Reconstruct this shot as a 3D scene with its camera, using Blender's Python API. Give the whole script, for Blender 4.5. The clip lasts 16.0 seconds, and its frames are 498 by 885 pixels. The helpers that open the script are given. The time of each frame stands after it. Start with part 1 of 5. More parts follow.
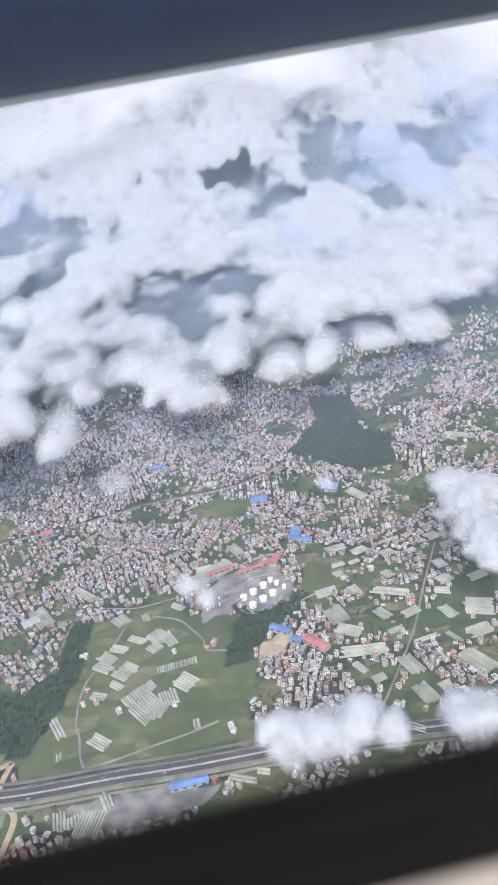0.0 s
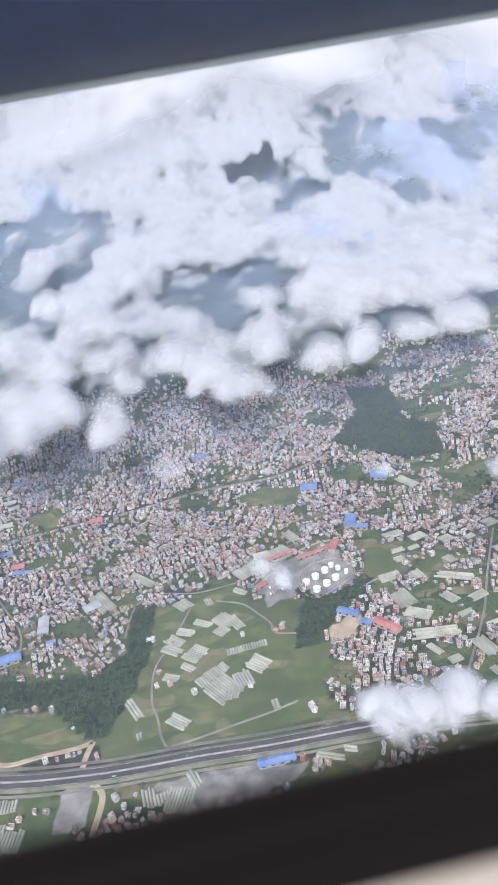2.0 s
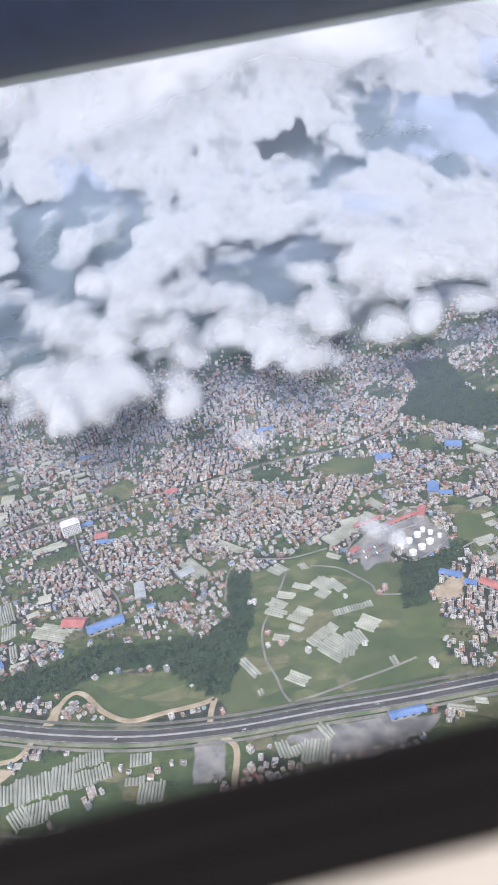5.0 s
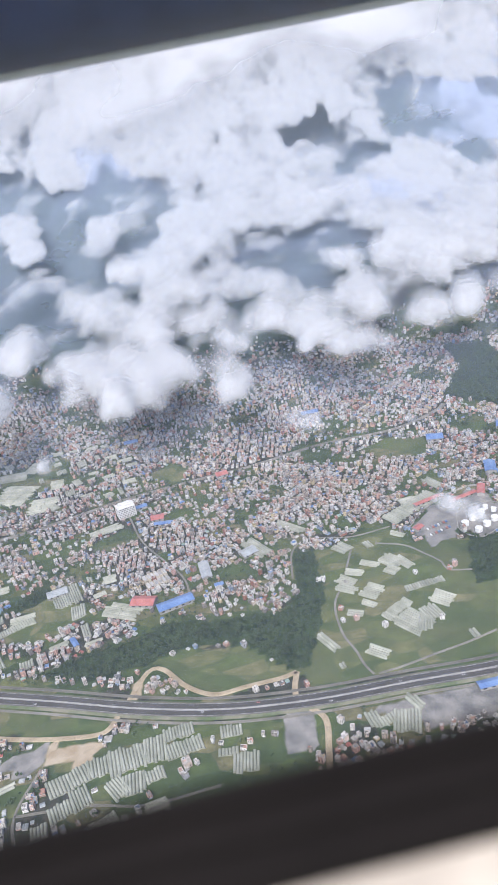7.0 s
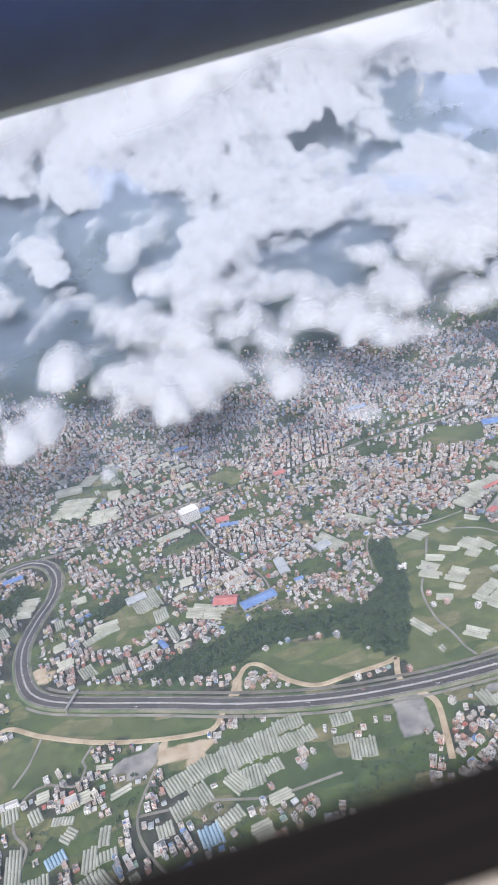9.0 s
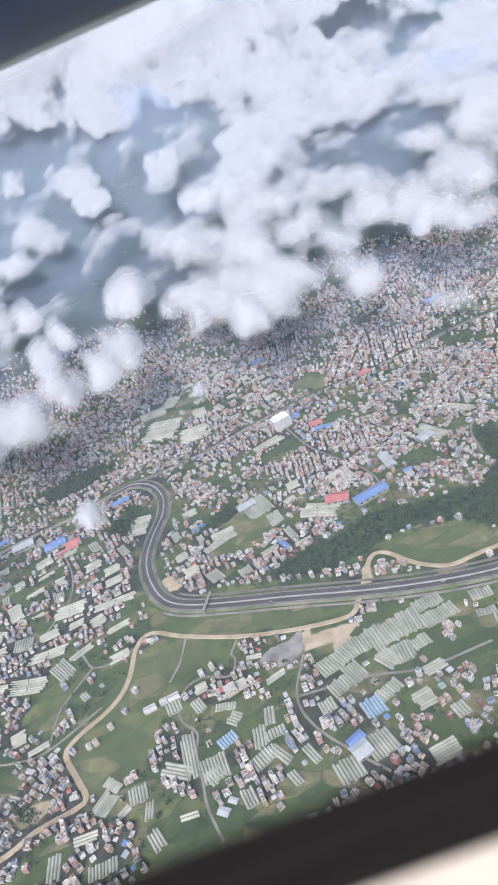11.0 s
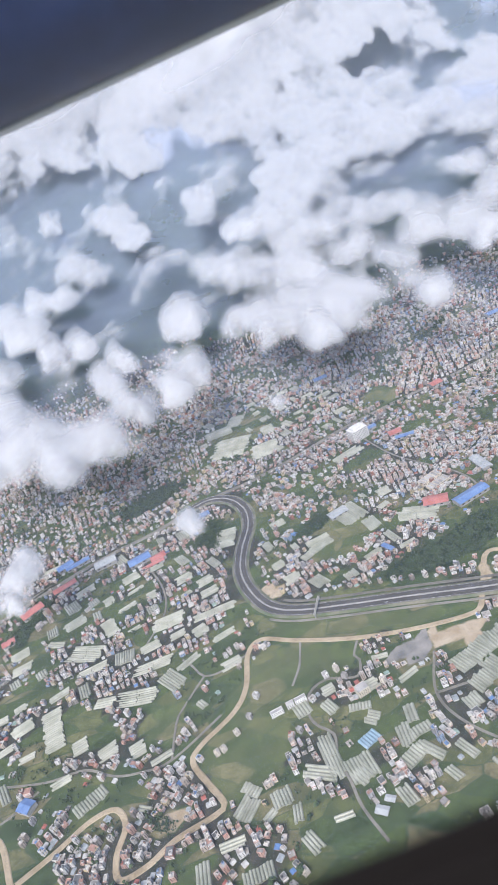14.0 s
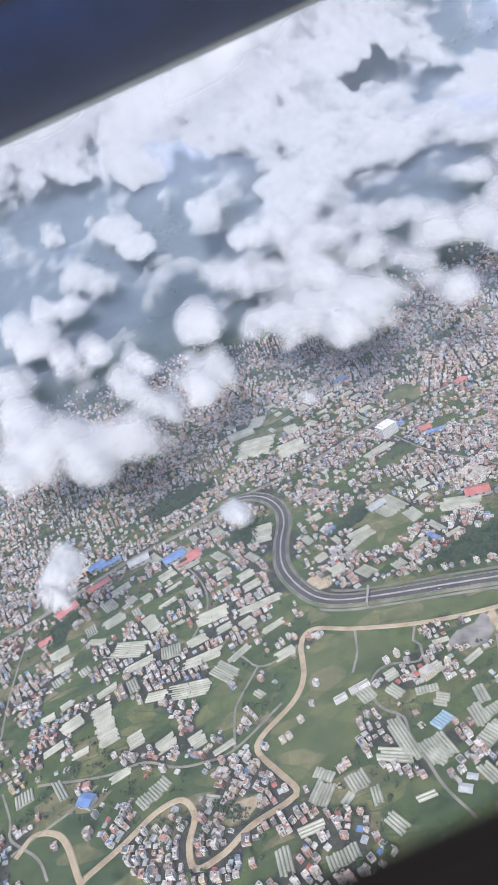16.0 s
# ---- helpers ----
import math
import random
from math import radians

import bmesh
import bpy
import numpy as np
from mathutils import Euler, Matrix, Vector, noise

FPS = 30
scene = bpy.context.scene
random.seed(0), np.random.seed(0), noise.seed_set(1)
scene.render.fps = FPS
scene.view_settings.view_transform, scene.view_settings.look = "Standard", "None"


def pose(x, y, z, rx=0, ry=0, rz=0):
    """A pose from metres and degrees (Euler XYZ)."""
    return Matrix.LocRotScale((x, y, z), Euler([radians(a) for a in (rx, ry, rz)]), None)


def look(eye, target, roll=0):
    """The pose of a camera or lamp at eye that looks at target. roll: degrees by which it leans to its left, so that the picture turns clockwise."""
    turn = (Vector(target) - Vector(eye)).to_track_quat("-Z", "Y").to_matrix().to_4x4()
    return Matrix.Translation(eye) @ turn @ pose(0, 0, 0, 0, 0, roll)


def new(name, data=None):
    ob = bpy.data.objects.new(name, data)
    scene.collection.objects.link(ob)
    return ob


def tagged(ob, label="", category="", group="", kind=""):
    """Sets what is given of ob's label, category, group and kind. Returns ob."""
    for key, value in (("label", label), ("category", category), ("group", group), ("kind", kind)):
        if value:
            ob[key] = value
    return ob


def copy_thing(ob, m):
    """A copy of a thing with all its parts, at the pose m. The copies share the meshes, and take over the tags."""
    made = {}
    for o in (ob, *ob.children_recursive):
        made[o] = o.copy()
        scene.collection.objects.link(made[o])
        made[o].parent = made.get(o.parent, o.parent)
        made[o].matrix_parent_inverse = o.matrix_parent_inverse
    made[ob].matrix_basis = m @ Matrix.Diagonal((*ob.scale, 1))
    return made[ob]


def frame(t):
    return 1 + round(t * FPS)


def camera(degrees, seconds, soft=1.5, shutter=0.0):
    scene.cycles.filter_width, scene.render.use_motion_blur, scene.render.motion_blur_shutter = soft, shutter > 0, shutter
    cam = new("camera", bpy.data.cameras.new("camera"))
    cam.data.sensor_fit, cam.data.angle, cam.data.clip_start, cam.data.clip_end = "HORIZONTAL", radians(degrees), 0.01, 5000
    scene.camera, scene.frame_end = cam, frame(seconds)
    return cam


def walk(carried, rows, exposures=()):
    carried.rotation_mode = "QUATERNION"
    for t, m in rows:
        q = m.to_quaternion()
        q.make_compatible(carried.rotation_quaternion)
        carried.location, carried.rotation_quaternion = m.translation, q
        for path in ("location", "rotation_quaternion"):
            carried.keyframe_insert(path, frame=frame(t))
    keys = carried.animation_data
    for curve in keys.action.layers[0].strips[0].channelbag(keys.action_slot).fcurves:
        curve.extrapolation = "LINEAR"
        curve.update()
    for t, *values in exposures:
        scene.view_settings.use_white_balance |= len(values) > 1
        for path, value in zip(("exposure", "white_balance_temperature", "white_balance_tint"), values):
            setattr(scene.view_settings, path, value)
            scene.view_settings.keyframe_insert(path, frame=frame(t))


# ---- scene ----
# ---- camera: a straight, level flight line with small movements of the eye ----
cam = camera(40.1, 16.0, soft=1.15)
START, END = Vector((-1.222, 0.458, 479.745)), Vector((-608.063, -46.257, 458.896))
ALONG = (END - START).normalized()
OUT = Vector((ALONG.y, -ALONG.x, 0)).normalized()
OUT = OUT if OUT.y > 0 else -OUT
UP = OUT.cross(ALONG) if OUT.cross(ALONG).z > 0 else ALONG.cross(OUT)
ROWS = [
    (0.0, 67.97, 7.80, -3.15, 0.000),
    (0.5, 67.79, 7.64, -3.11, -0.001),
    (1.0, 67.73, 7.68, -3.06, -0.002),
    (1.5, 67.78, 7.68, -3.08, -0.003),
    (2.0, 67.85, 7.70, -3.08, -0.003),
    (2.5, 67.75, 7.73, -3.01, -0.004),
    (3.0, 67.48, 7.74, -3.01, -0.005),
    (3.5, 67.14, 7.83, -3.05, -0.006),
    (4.0, 66.89, 7.99, -3.09, -0.004),
    (4.2, 66.84, 7.94, -3.11, -0.004),
    (6.3, 66.25, 8.37, -2.93, 0.004),
    (6.5, 66.17, 8.47, -2.99, 0.004),
    (7.0, 66.03, 8.60, -3.06, 0.006),
    (7.5, 66.09, 8.63, -3.19, 0.006),
    (8.0, 66.65, 8.93, -3.14, 0.006),
    (8.2, 67.06, 9.28, -3.09, 0.006),
    (10.3, 64.89, 18.26, -4.93, 0.086),
    (10.5, 63.27, 18.52, -4.59, 0.087),
    (11.0, 60.51, 19.17, -3.54, 0.088),
    (11.5, 60.54, 19.54, -2.97, 0.093),
    (12.0, 61.43, 19.75, -2.80, 0.098),
    (12.5, 62.45, 20.06, -2.82, 0.103),
    (13.0, 63.30, 20.46, -2.96, 0.101),
    (13.5, 63.77, 20.57, -3.31, 0.099),
    (14.0, 64.04, 20.66, -3.78, 0.097),
    (14.5, 64.26, 20.73, -4.33, 0.094),
    (15.0, 64.49, 20.67, -4.83, 0.092),
    (15.5, 64.73, 20.58, -5.20, 0.090),
    (16.0, 65.02, 20.50, -5.44, 0.088),
]
NEAR = 0.6  # the window frame stands close to the eye
cam.data.dof.use_dof, cam.data.dof.focus_distance, cam.data.dof.aperture_fstop = True, 900.0, 4.6
walk(cam, [(t, Matrix.Translation(START.lerp(END, t / 16.0) + UP * lift * NEAR) @ pose(0, 0, 0, rx, ry, rz)) for t, rx, ry, rz, lift in ROWS],
     [(0.0, 0.92, 6640.0, 12.0), (8.2, 0.92, 6640.0, 12.0), (11.0, 0.94, 6640.0, 12.0), (16.0, 0.91, 6640.0, 12.0)])

# ---- world and sun ----
SUN_EL, SUN_AZ = 49.0, 190.0  # azimuth clockwise from +y, where the sun stands
world = bpy.data.worlds.new("world")
scene.world = world
world.use_nodes = True
wn = world.node_tree
sky = wn.nodes.new("ShaderNodeTexSky")
sky.sky_type = "NISHITA"
sky.sun_disc = False
sky.sun_elevation, sky.sun_rotation = radians(SUN_EL), radians(SUN_AZ)
sky.altitude, sky.dust_density, sky.air_density = 1400, 3.0, 1.0
wn.links.new(sky.outputs[0], wn.nodes["Background"].inputs[0])
wn.nodes["Background"].inputs[1].default_value = 0.12
sun_data = bpy.data.lights.new("sun", "SUN")
sun_data.energy, sun_data.angle, sun_data.color = 2.7, radians(30), (1.0, 0.975, 0.95)
sun = new("sun", sun_data)
sun_way = Vector((math.sin(radians(SUN_AZ)) * math.cos(radians(SUN_EL)), math.cos(radians(SUN_AZ)) * math.cos(radians(SUN_EL)), math.sin(radians(SUN_EL))))
sun.matrix_world = look(sun_way * 1000, (0, 0, 0))
scene.cycles.transparent_max_bounces = 48
scene.cycles.diffuse_bounces = 2


# ---- materials ----
def nodes_of(mat):
    mat.use_nodes = True
    nt = mat.node_tree
    return nt, nt.nodes["Principled BSDF"]


def node(nt, kind, **values):
    n = nt.nodes.new(kind)
    for key, value in values.items():
        if key in n.inputs:
            n.inputs[key].default_value = value
    return n


def noise_mix(nt, a, b, scale, contrast=(0.35, 0.65), detail=4.0, source=None):
    """A colour between a and b by a noise of that scale per metre."""
    tex = node(nt, "ShaderNodeTexNoise", Scale=scale, Detail=detail)
    if source is None:
        source = nt.nodes.new("ShaderNodeNewGeometry").outputs["Position"]
    nt.links.new(source, tex.inputs["Vector"])
    ramp = nt.nodes.new("ShaderNodeMapRange")
    ramp.inputs["From Min"].default_value, ramp.inputs["From Max"].default_value = contrast
    nt.links.new(tex.outputs["Fac"], ramp.inputs["Value"])
    mix = nt.nodes.new("ShaderNodeMix")
    mix.data_type = "RGBA"
    nt.links.new(ramp.outputs[0], mix.inputs[0])
    for value, socket in ((a, mix.inputs[6]), (b, mix.inputs[7])):
        if isinstance(value, tuple):
            socket.default_value = (*value, 1)
        else:
            nt.links.new(value, socket)
    return mix.outputs[2]


def blend(nt, fac, a, b, mode="MIX"):
    mix = nt.nodes.new("ShaderNodeMix")
    mix.data_type, mix.blend_type = "RGBA", mode
    for value, socket in ((fac, mix.inputs[0]), (a, mix.inputs[6]), (b, mix.inputs[7])):
        if isinstance(value, tuple):
            socket.default_value = (*value, 1)
        elif isinstance(value, (int, float)):
            socket.default_value = value
        else:
            nt.links.new(value, socket)
    return mix.outputs[2]


def surface(name, a, b, coarse=0.08, fine=1.5, rough=0.8, metal=0.0, vary=0.0, bump=0.0):
    """A worn surface: two colours mixed at a coarse scale, grain at a fine one; vary: change from object to object."""
    mat = bpy.data.materials.new(name)
    nt, bsdf = nodes_of(mat)
    col = noise_mix(nt, a, b, coarse)
    grain = noise_mix(nt, (0.78, 0.78, 0.78), (1.0, 1.0, 1.0), fine)
    col = blend(nt, 1.0, col, grain, "MULTIPLY")
    if vary:
        info = nt.nodes.new("ShaderNodeObjectInfo")
        hsv = nt.nodes.new("ShaderNodeHueSaturation")
        rng = nt.nodes.new("ShaderNodeMapRange")
        rng.inputs["To Min"].default_value, rng.inputs["To Max"].default_value = 1 - vary, 1 + vary * 0.6
        nt.links.new(info.outputs["Random"], rng.inputs["Value"])
        nt.links.new(rng.outputs[0], hsv.inputs["Value"])
        nt.links.new(col, hsv.inputs["Color"])
        col = hsv.outputs[0]
    nt.links.new(col, bsdf.inputs["Base Color"])
    bsdf.inputs["Roughness"].default_value, bsdf.inputs["Metallic"].default_value = rough, metal
    if bump:
        tex = node(nt, "ShaderNodeTexNoise", Scale=fine, Detail=4.0)
        nt.links.new(nt.nodes.new("ShaderNodeNewGeometry").outputs["Position"], tex.inputs["Vector"])
        bmp = nt.nodes.new("ShaderNodeBump")
        bmp.inputs["Strength"].default_value, bmp.inputs["Distance"].default_value = 0.6, bump
        nt.links.new(tex.outputs["Fac"], bmp.inputs["Height"])
        nt.links.new(bmp.outputs[0], bsdf.inputs["Normal"])
    return mat


def island_paint(name, stops, rough=0.8):
    """Paint that changes from house to house within one mesh: stops of (place, colour)."""
    mat = bpy.data.materials.new(name)
    nt, bsdf = nodes_of(mat)
    geo = nt.nodes.new("ShaderNodeNewGeometry")
    ramp = nt.nodes.new("ShaderNodeValToRGB")
    ramp.color_ramp.interpolation = "CONSTANT"
    for i, (place, col) in enumerate(stops):
        e = ramp.color_ramp.elements[i] if i < 2 else ramp.color_ramp.elements.new(place)
        e.position, e.color = place, (*col, 1)
    nt.links.new(geo.outputs["Random Per Island"], ramp.inputs[0])
    grain = noise_mix(nt, (0.5, 0.5, 0.49), (0.92, 0.91, 0.9), 0.35)
    nt.links.new(blend(nt, 1.0, ramp.outputs[0], grain, "MULTIPLY"), bsdf.inputs["Base Color"])
    bsdf.inputs["Roughness"].default_value = rough
    return mat


def ground_material():
    """Meadows, small plots, town ground darkened for shade and growth between houses, woodland floor and gravel, chosen
    by the sheet's own zones.
    """
    mat = bpy.data.materials.new("ground")
    nt, bsdf = nodes_of(mat)
    geo = nt.nodes.new("ShaderNodeNewGeometry")
    turn = node(nt, "ShaderNodeMapping", Rotation=(0, 0, 0.5), Scale=(1.0, 1.9, 1.0))
    nt.links.new(geo.outputs["Position"], turn.inputs["Vector"])
    wob = node(nt, "ShaderNodeTexNoise", Scale=0.02, Detail=2.0)
    nt.links.new(turn.outputs[0], wob.inputs["Vector"])
    add = nt.nodes.new("ShaderNodeVectorMath")
    add.operation = "MULTIPLY_ADD"
    add.inputs[1].default_value = (26, 26, 0)
    nt.links.new(wob.outputs["Color"], add.inputs[0])
    nt.links.new(turn.outputs[0], add.inputs[2])
    cells = node(nt, "ShaderNodeTexVoronoi", Scale=0.028)
    nt.links.new(add.outputs[0], cells.inputs["Vector"])
    sep = nt.nodes.new("ShaderNodeSeparateColor")
    nt.links.new(cells.outputs["Color"], sep.inputs[0])
    ramp = nt.nodes.new("ShaderNodeValToRGB")
    ramp.color_ramp.interpolation = "EASE"
    for i, (p, c) in enumerate(((0.0, (0.038, 0.068, 0.029)), (0.3, (0.08, 0.114, 0.042)), (0.55, (0.054, 0.085, 0.036)), (0.75, (0.13, 0.142, 0.064)), (0.92, (0.185, 0.165, 0.1)))):
        e = ramp.color_ramp.elements[i] if i < 2 else ramp.color_ramp.elements.new(p)
        e.position, e.color = p, (*c, 1)
    nt.links.new(sep.outputs[0], ramp.inputs[0])
    plots = blend(nt, 1.0, ramp.outputs[0], noise_mix(nt, (0.62, 0.66, 0.6), (1.15, 1.12, 1.05), 0.06), "MULTIPLY")
    plots = blend(nt, 1.0, plots, noise_mix(nt, (0.8, 0.8, 0.8), (1.1, 1.1, 1.1), 0.5), "MULTIPLY")
    beds = node(nt, "ShaderNodeTexVoronoi", Scale=0.085)
    nt.links.new(add.outputs[0], beds.inputs["Vector"])
    bed = nt.nodes.new("ShaderNodeSeparateColor")
    nt.links.new(beds.outputs["Color"], bed.inputs[0])
    tint = node(nt, "ShaderNodeMapRange")
    tint.inputs["To Min"].default_value, tint.inputs["To Max"].default_value = 0.0, 0.55
    nt.links.new(bed.outputs[1], tint.inputs["Value"])
    plots = blend(nt, tint.outputs[0], plots, (0.05, 0.072, 0.032))
    rim = node(nt, "ShaderNodeTexVoronoi", Scale=0.028)
    rim.feature = "DISTANCE_TO_EDGE"
    nt.links.new(add.outputs[0], rim.inputs["Vector"])
    hedge = node(nt, "ShaderNodeMapRange")
    hedge.inputs["From Max"].default_value = 0.045
    nt.links.new(rim.outputs["Distance"], hedge.inputs["Value"])
    plots = blend(nt, hedge.outputs[0], (0.05, 0.075, 0.04), plots)
    for key, col in (
        ("meadow", noise_mix(nt, (0.1, 0.126, 0.048), (0.19, 0.185, 0.09), 0.022, (0.4, 0.62))),
        # town: soil and growth, its colour deepened for the shade between close-set houses
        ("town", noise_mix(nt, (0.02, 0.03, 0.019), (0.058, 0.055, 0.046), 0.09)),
        ("wood", noise_mix(nt, (0.014, 0.03, 0.015), (0.036, 0.064, 0.026), 0.08)),
        ("gravel", noise_mix(nt, (0.13, 0.13, 0.128), (0.27, 0.255, 0.235), 0.06)),
        ("soil", noise_mix(nt, (0.3, 0.235, 0.155), (0.42, 0.35, 0.26), 0.08)),
    ):
        att = nt.nodes.new("ShaderNodeAttribute")
        att.attribute_name = key
        edge = nt.nodes.new("ShaderNodeMath")
        edge.operation = "MULTIPLY_ADD"
        rag = node(nt, "ShaderNodeTexNoise", Scale=0.07, Detail=5.0)
        nt.links.new(geo.outputs["Position"], rag.inputs["Vector"])
        edge.inputs[1].default_value = 0.9
        nt.links.new(rag.outputs["Fac"], edge.inputs[0])
        nt.links.new(att.outputs["Fac"], edge.inputs[2])
        cut = node(nt, "ShaderNodeMapRange")
        cut.inputs["From Min"].default_value, cut.inputs["From Max"].default_value = 0.82, 1.08
        nt.links.new(edge.outputs[0], cut.inputs["Value"])
        if key == "meadow":
            col = blend(nt, 0.72, col, plots)
        plots = blend(nt, cut.outputs[0], plots, col)
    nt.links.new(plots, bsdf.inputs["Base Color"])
    bsdf.inputs["Roughness"].default_value = 0.95
    bsdf.inputs["Specular IOR Level"].default_value = 0.2
    return mat


def leaf_material(name, a, b):
    mat = surface(name, a, b, coarse=0.05, fine=0.9, rough=0.9, bump=0.3)
    return mat


def cloud_material(name, alpha, soft=(0.3, 0.62), scale=0.011, detail=4.0, tone=(0.8, 0.81, 0.845)):
    """Droplets: white, letting some light through, thinned by a noise of position."""
    mat = bpy.data.materials.new(name)
    mat.use_nodes = True
    nt = mat.node_tree
    nt.nodes.clear()
    geo = nt.nodes.new("ShaderNodeNewGeometry")
    tex = node(nt, "ShaderNodeTexNoise", Scale=scale, Detail=detail, Roughness=0.6)
    nt.links.new(geo.outputs["Position"], tex.inputs["Vector"])
    att = nt.nodes.new("ShaderNodeAttribute")
    att.attribute_name = "thick"
    rng = nt.nodes.new("ShaderNodeMapRange")
    rng.inputs["From Min"].default_value, rng.inputs["From Max"].default_value = soft
    rng.inputs["To Max"].default_value = alpha
    nt.links.new(tex.outputs["Fac"], rng.inputs["Value"])
    mul = nt.nodes.new("ShaderNodeMath")
    mul.operation = "MULTIPLY"
    nt.links.new(rng.outputs[0], mul.inputs[0])
    nt.links.new(att.outputs["Fac"], mul.inputs[1])
    dif = node(nt, "ShaderNodeBsdfDiffuse", Color=(*tone, 1))
    tra = node(nt, "ShaderNodeBsdfTranslucent", Color=(*tone, 1))
    both = nt.nodes.new("ShaderNodeMixShader")
    both.inputs[0].default_value = 0.5
    nt.links.new(dif.outputs[0], both.inputs[1])
    nt.links.new(tra.outputs[0], both.inputs[2])
    mix = nt.nodes.new("ShaderNodeMixShader")
    nt.links.new(mul.outputs[0], mix.inputs[0])
    nt.links.new(nt.nodes.new("ShaderNodeBsdfTransparent").outputs[0], mix.inputs[1])
    nt.links.new(both.outputs[0], mix.inputs[2])
    nt.links.new(mix.outputs[0], nt.nodes.new("ShaderNodeOutputMaterial").inputs[0])
    return mat


def cloud_shell(name, alpha, scale, span=(0.72, 1.5), tone=(0.76, 0.775, 0.805)):
    """Droplets: white, letting some light through; ragged where the layer thins."""
    mat = bpy.data.materials.new(name)
    mat.use_nodes = True
    nt = mat.node_tree
    nt.nodes.clear()
    geo = nt.nodes.new("ShaderNodeNewGeometry")
    tex = node(nt, "ShaderNodeTexNoise", Scale=scale, Detail=4.0, Roughness=0.52, Distortion=0.4)
    lean = node(nt, "ShaderNodeMapping", Scale=(1.0, 0.55, 1.0))
    nt.links.new(geo.outputs["Position"], lean.inputs["Vector"])
    nt.links.new(lean.outputs[0], tex.inputs["Vector"])
    att = nt.nodes.new("ShaderNodeAttribute")
    att.attribute_name = "thick"
    both_up = nt.nodes.new("ShaderNodeMath")
    both_up.operation = "MULTIPLY_ADD"
    both_up.inputs[1].default_value = 1.1
    nt.links.new(tex.outputs["Fac"], both_up.inputs[0])
    nt.links.new(att.outputs["Fac"], both_up.inputs[2])
    rng = nt.nodes.new("ShaderNodeMapRange")
    rng.interpolation_type = "SMOOTHSTEP"
    rng.inputs["From Min"].default_value, rng.inputs["From Max"].default_value = span
    rng.inputs["To Max"].default_value = alpha
    nt.links.new(both_up.outputs[0], rng.inputs["Value"])
    edge = nt.nodes.new("ShaderNodeMapRange")
    edge.inputs["From Max"].default_value = 0.25
    nt.links.new(att.outputs["Fac"], edge.inputs["Value"])
    mul = nt.nodes.new("ShaderNodeMath")
    mul.operation = "MULTIPLY"
    nt.links.new(rng.outputs[0], mul.inputs[0])
    nt.links.new(edge.outputs[0], mul.inputs[1])
    dif = node(nt, "ShaderNodeBsdfDiffuse", Color=(*tone, 1))
    tra = node(nt, "ShaderNodeBsdfTranslucent", Color=(*tone, 1))
    both = nt.nodes.new("ShaderNodeMixShader")
    both.inputs[0].default_value = 0.42
    nt.links.new(dif.outputs[0], both.inputs[1])
    nt.links.new(tra.outputs[0], both.inputs[2])
    mix = nt.nodes.new("ShaderNodeMixShader")
    nt.links.new(mul.outputs[0], mix.inputs[0])
    nt.links.new(nt.nodes.new("ShaderNodeBsdfTransparent").outputs[0], mix.inputs[1])
    nt.links.new(both.outputs[0], mix.inputs[2])
    nt.links.new(mix.outputs[0], nt.nodes.new("ShaderNodeOutputMaterial").inputs[0])
    return mat


GROUND = ground_material()
ASPHALT = surface("asphalt", (0.052, 0.05, 0.047), (0.082, 0.078, 0.073), 0.03, 0.6, 0.9)
SHOULDER = surface("pale_gravel", (0.11, 0.104, 0.09), (0.18, 0.168, 0.142), 0.05, 0.5, 0.95)
EARTH = surface("bare_earth", (0.3, 0.235, 0.15), (0.44, 0.36, 0.25), 0.06, 0.6, 0.95)
BANK = surface("grassy_bank", (0.085, 0.12, 0.055), (0.2, 0.19, 0.14), 0.05, 0.5, 0.95)
CONCRETE = surface("concrete", (0.27, 0.26, 0.24), (0.4, 0.385, 0.355), 0.1, 0.9, 0.85)
ROADGREY = surface("lane_grey", (0.15, 0.142, 0.12), (0.25, 0.235, 0.2), 0.05, 0.5, 0.95)
PAINT_WHITE = surface("white_paint", (0.75, 0.75, 0.73), (0.85, 0.85, 0.84), 0.3, 2.0, 0.6)
WALLS = island_paint("house_render", ((0.0, (0.72, 0.69, 0.64)), (0.2, (0.56, 0.47, 0.4)), (0.36, (0.8, 0.79, 0.77)), (0.54, (0.3, 0.27, 0.25)), (0.64, (0.64, 0.4, 0.33)), (0.78, (0.46, 0.46, 0.48)), (0.85, (0.66, 0.55, 0.35)), (0.9, (0.42, 0.19, 0.14)), (0.96, (0.3, 0.4, 0.55))))
ROOFS = island_paint("roof_slab", ((0.0, (0.42, 0.4, 0.37)), (0.25, (0.3, 0.29, 0.28)), (0.42, (0.62, 0.59, 0.56)), (0.62, (0.42, 0.25, 0.2)), (0.74, (0.15, 0.16, 0.165)), (0.86, (0.5, 0.46, 0.42)), (0.95, (0.16, 0.27, 0.48))))
TIN = island_paint("tin_roof", ((0.0, (0.5, 0.52, 0.52)), (0.35, (0.36, 0.4, 0.42)), (0.6, (0.6, 0.6, 0.58)), (0.75, (0.13, 0.25, 0.5)), (0.85, (0.45, 0.14, 0.11)), (0.92, (0.3, 0.42, 0.36))), 0.5)
GLASS_DARK = surface("dark_window", (0.03, 0.035, 0.04), (0.06, 0.065, 0.07), 0.4, 2.0, 0.25)
TANK_BLACK = surface("black_plastic", (0.02, 0.02, 0.022), (0.04, 0.04, 0.045), 0.4, 2.0, 0.5)
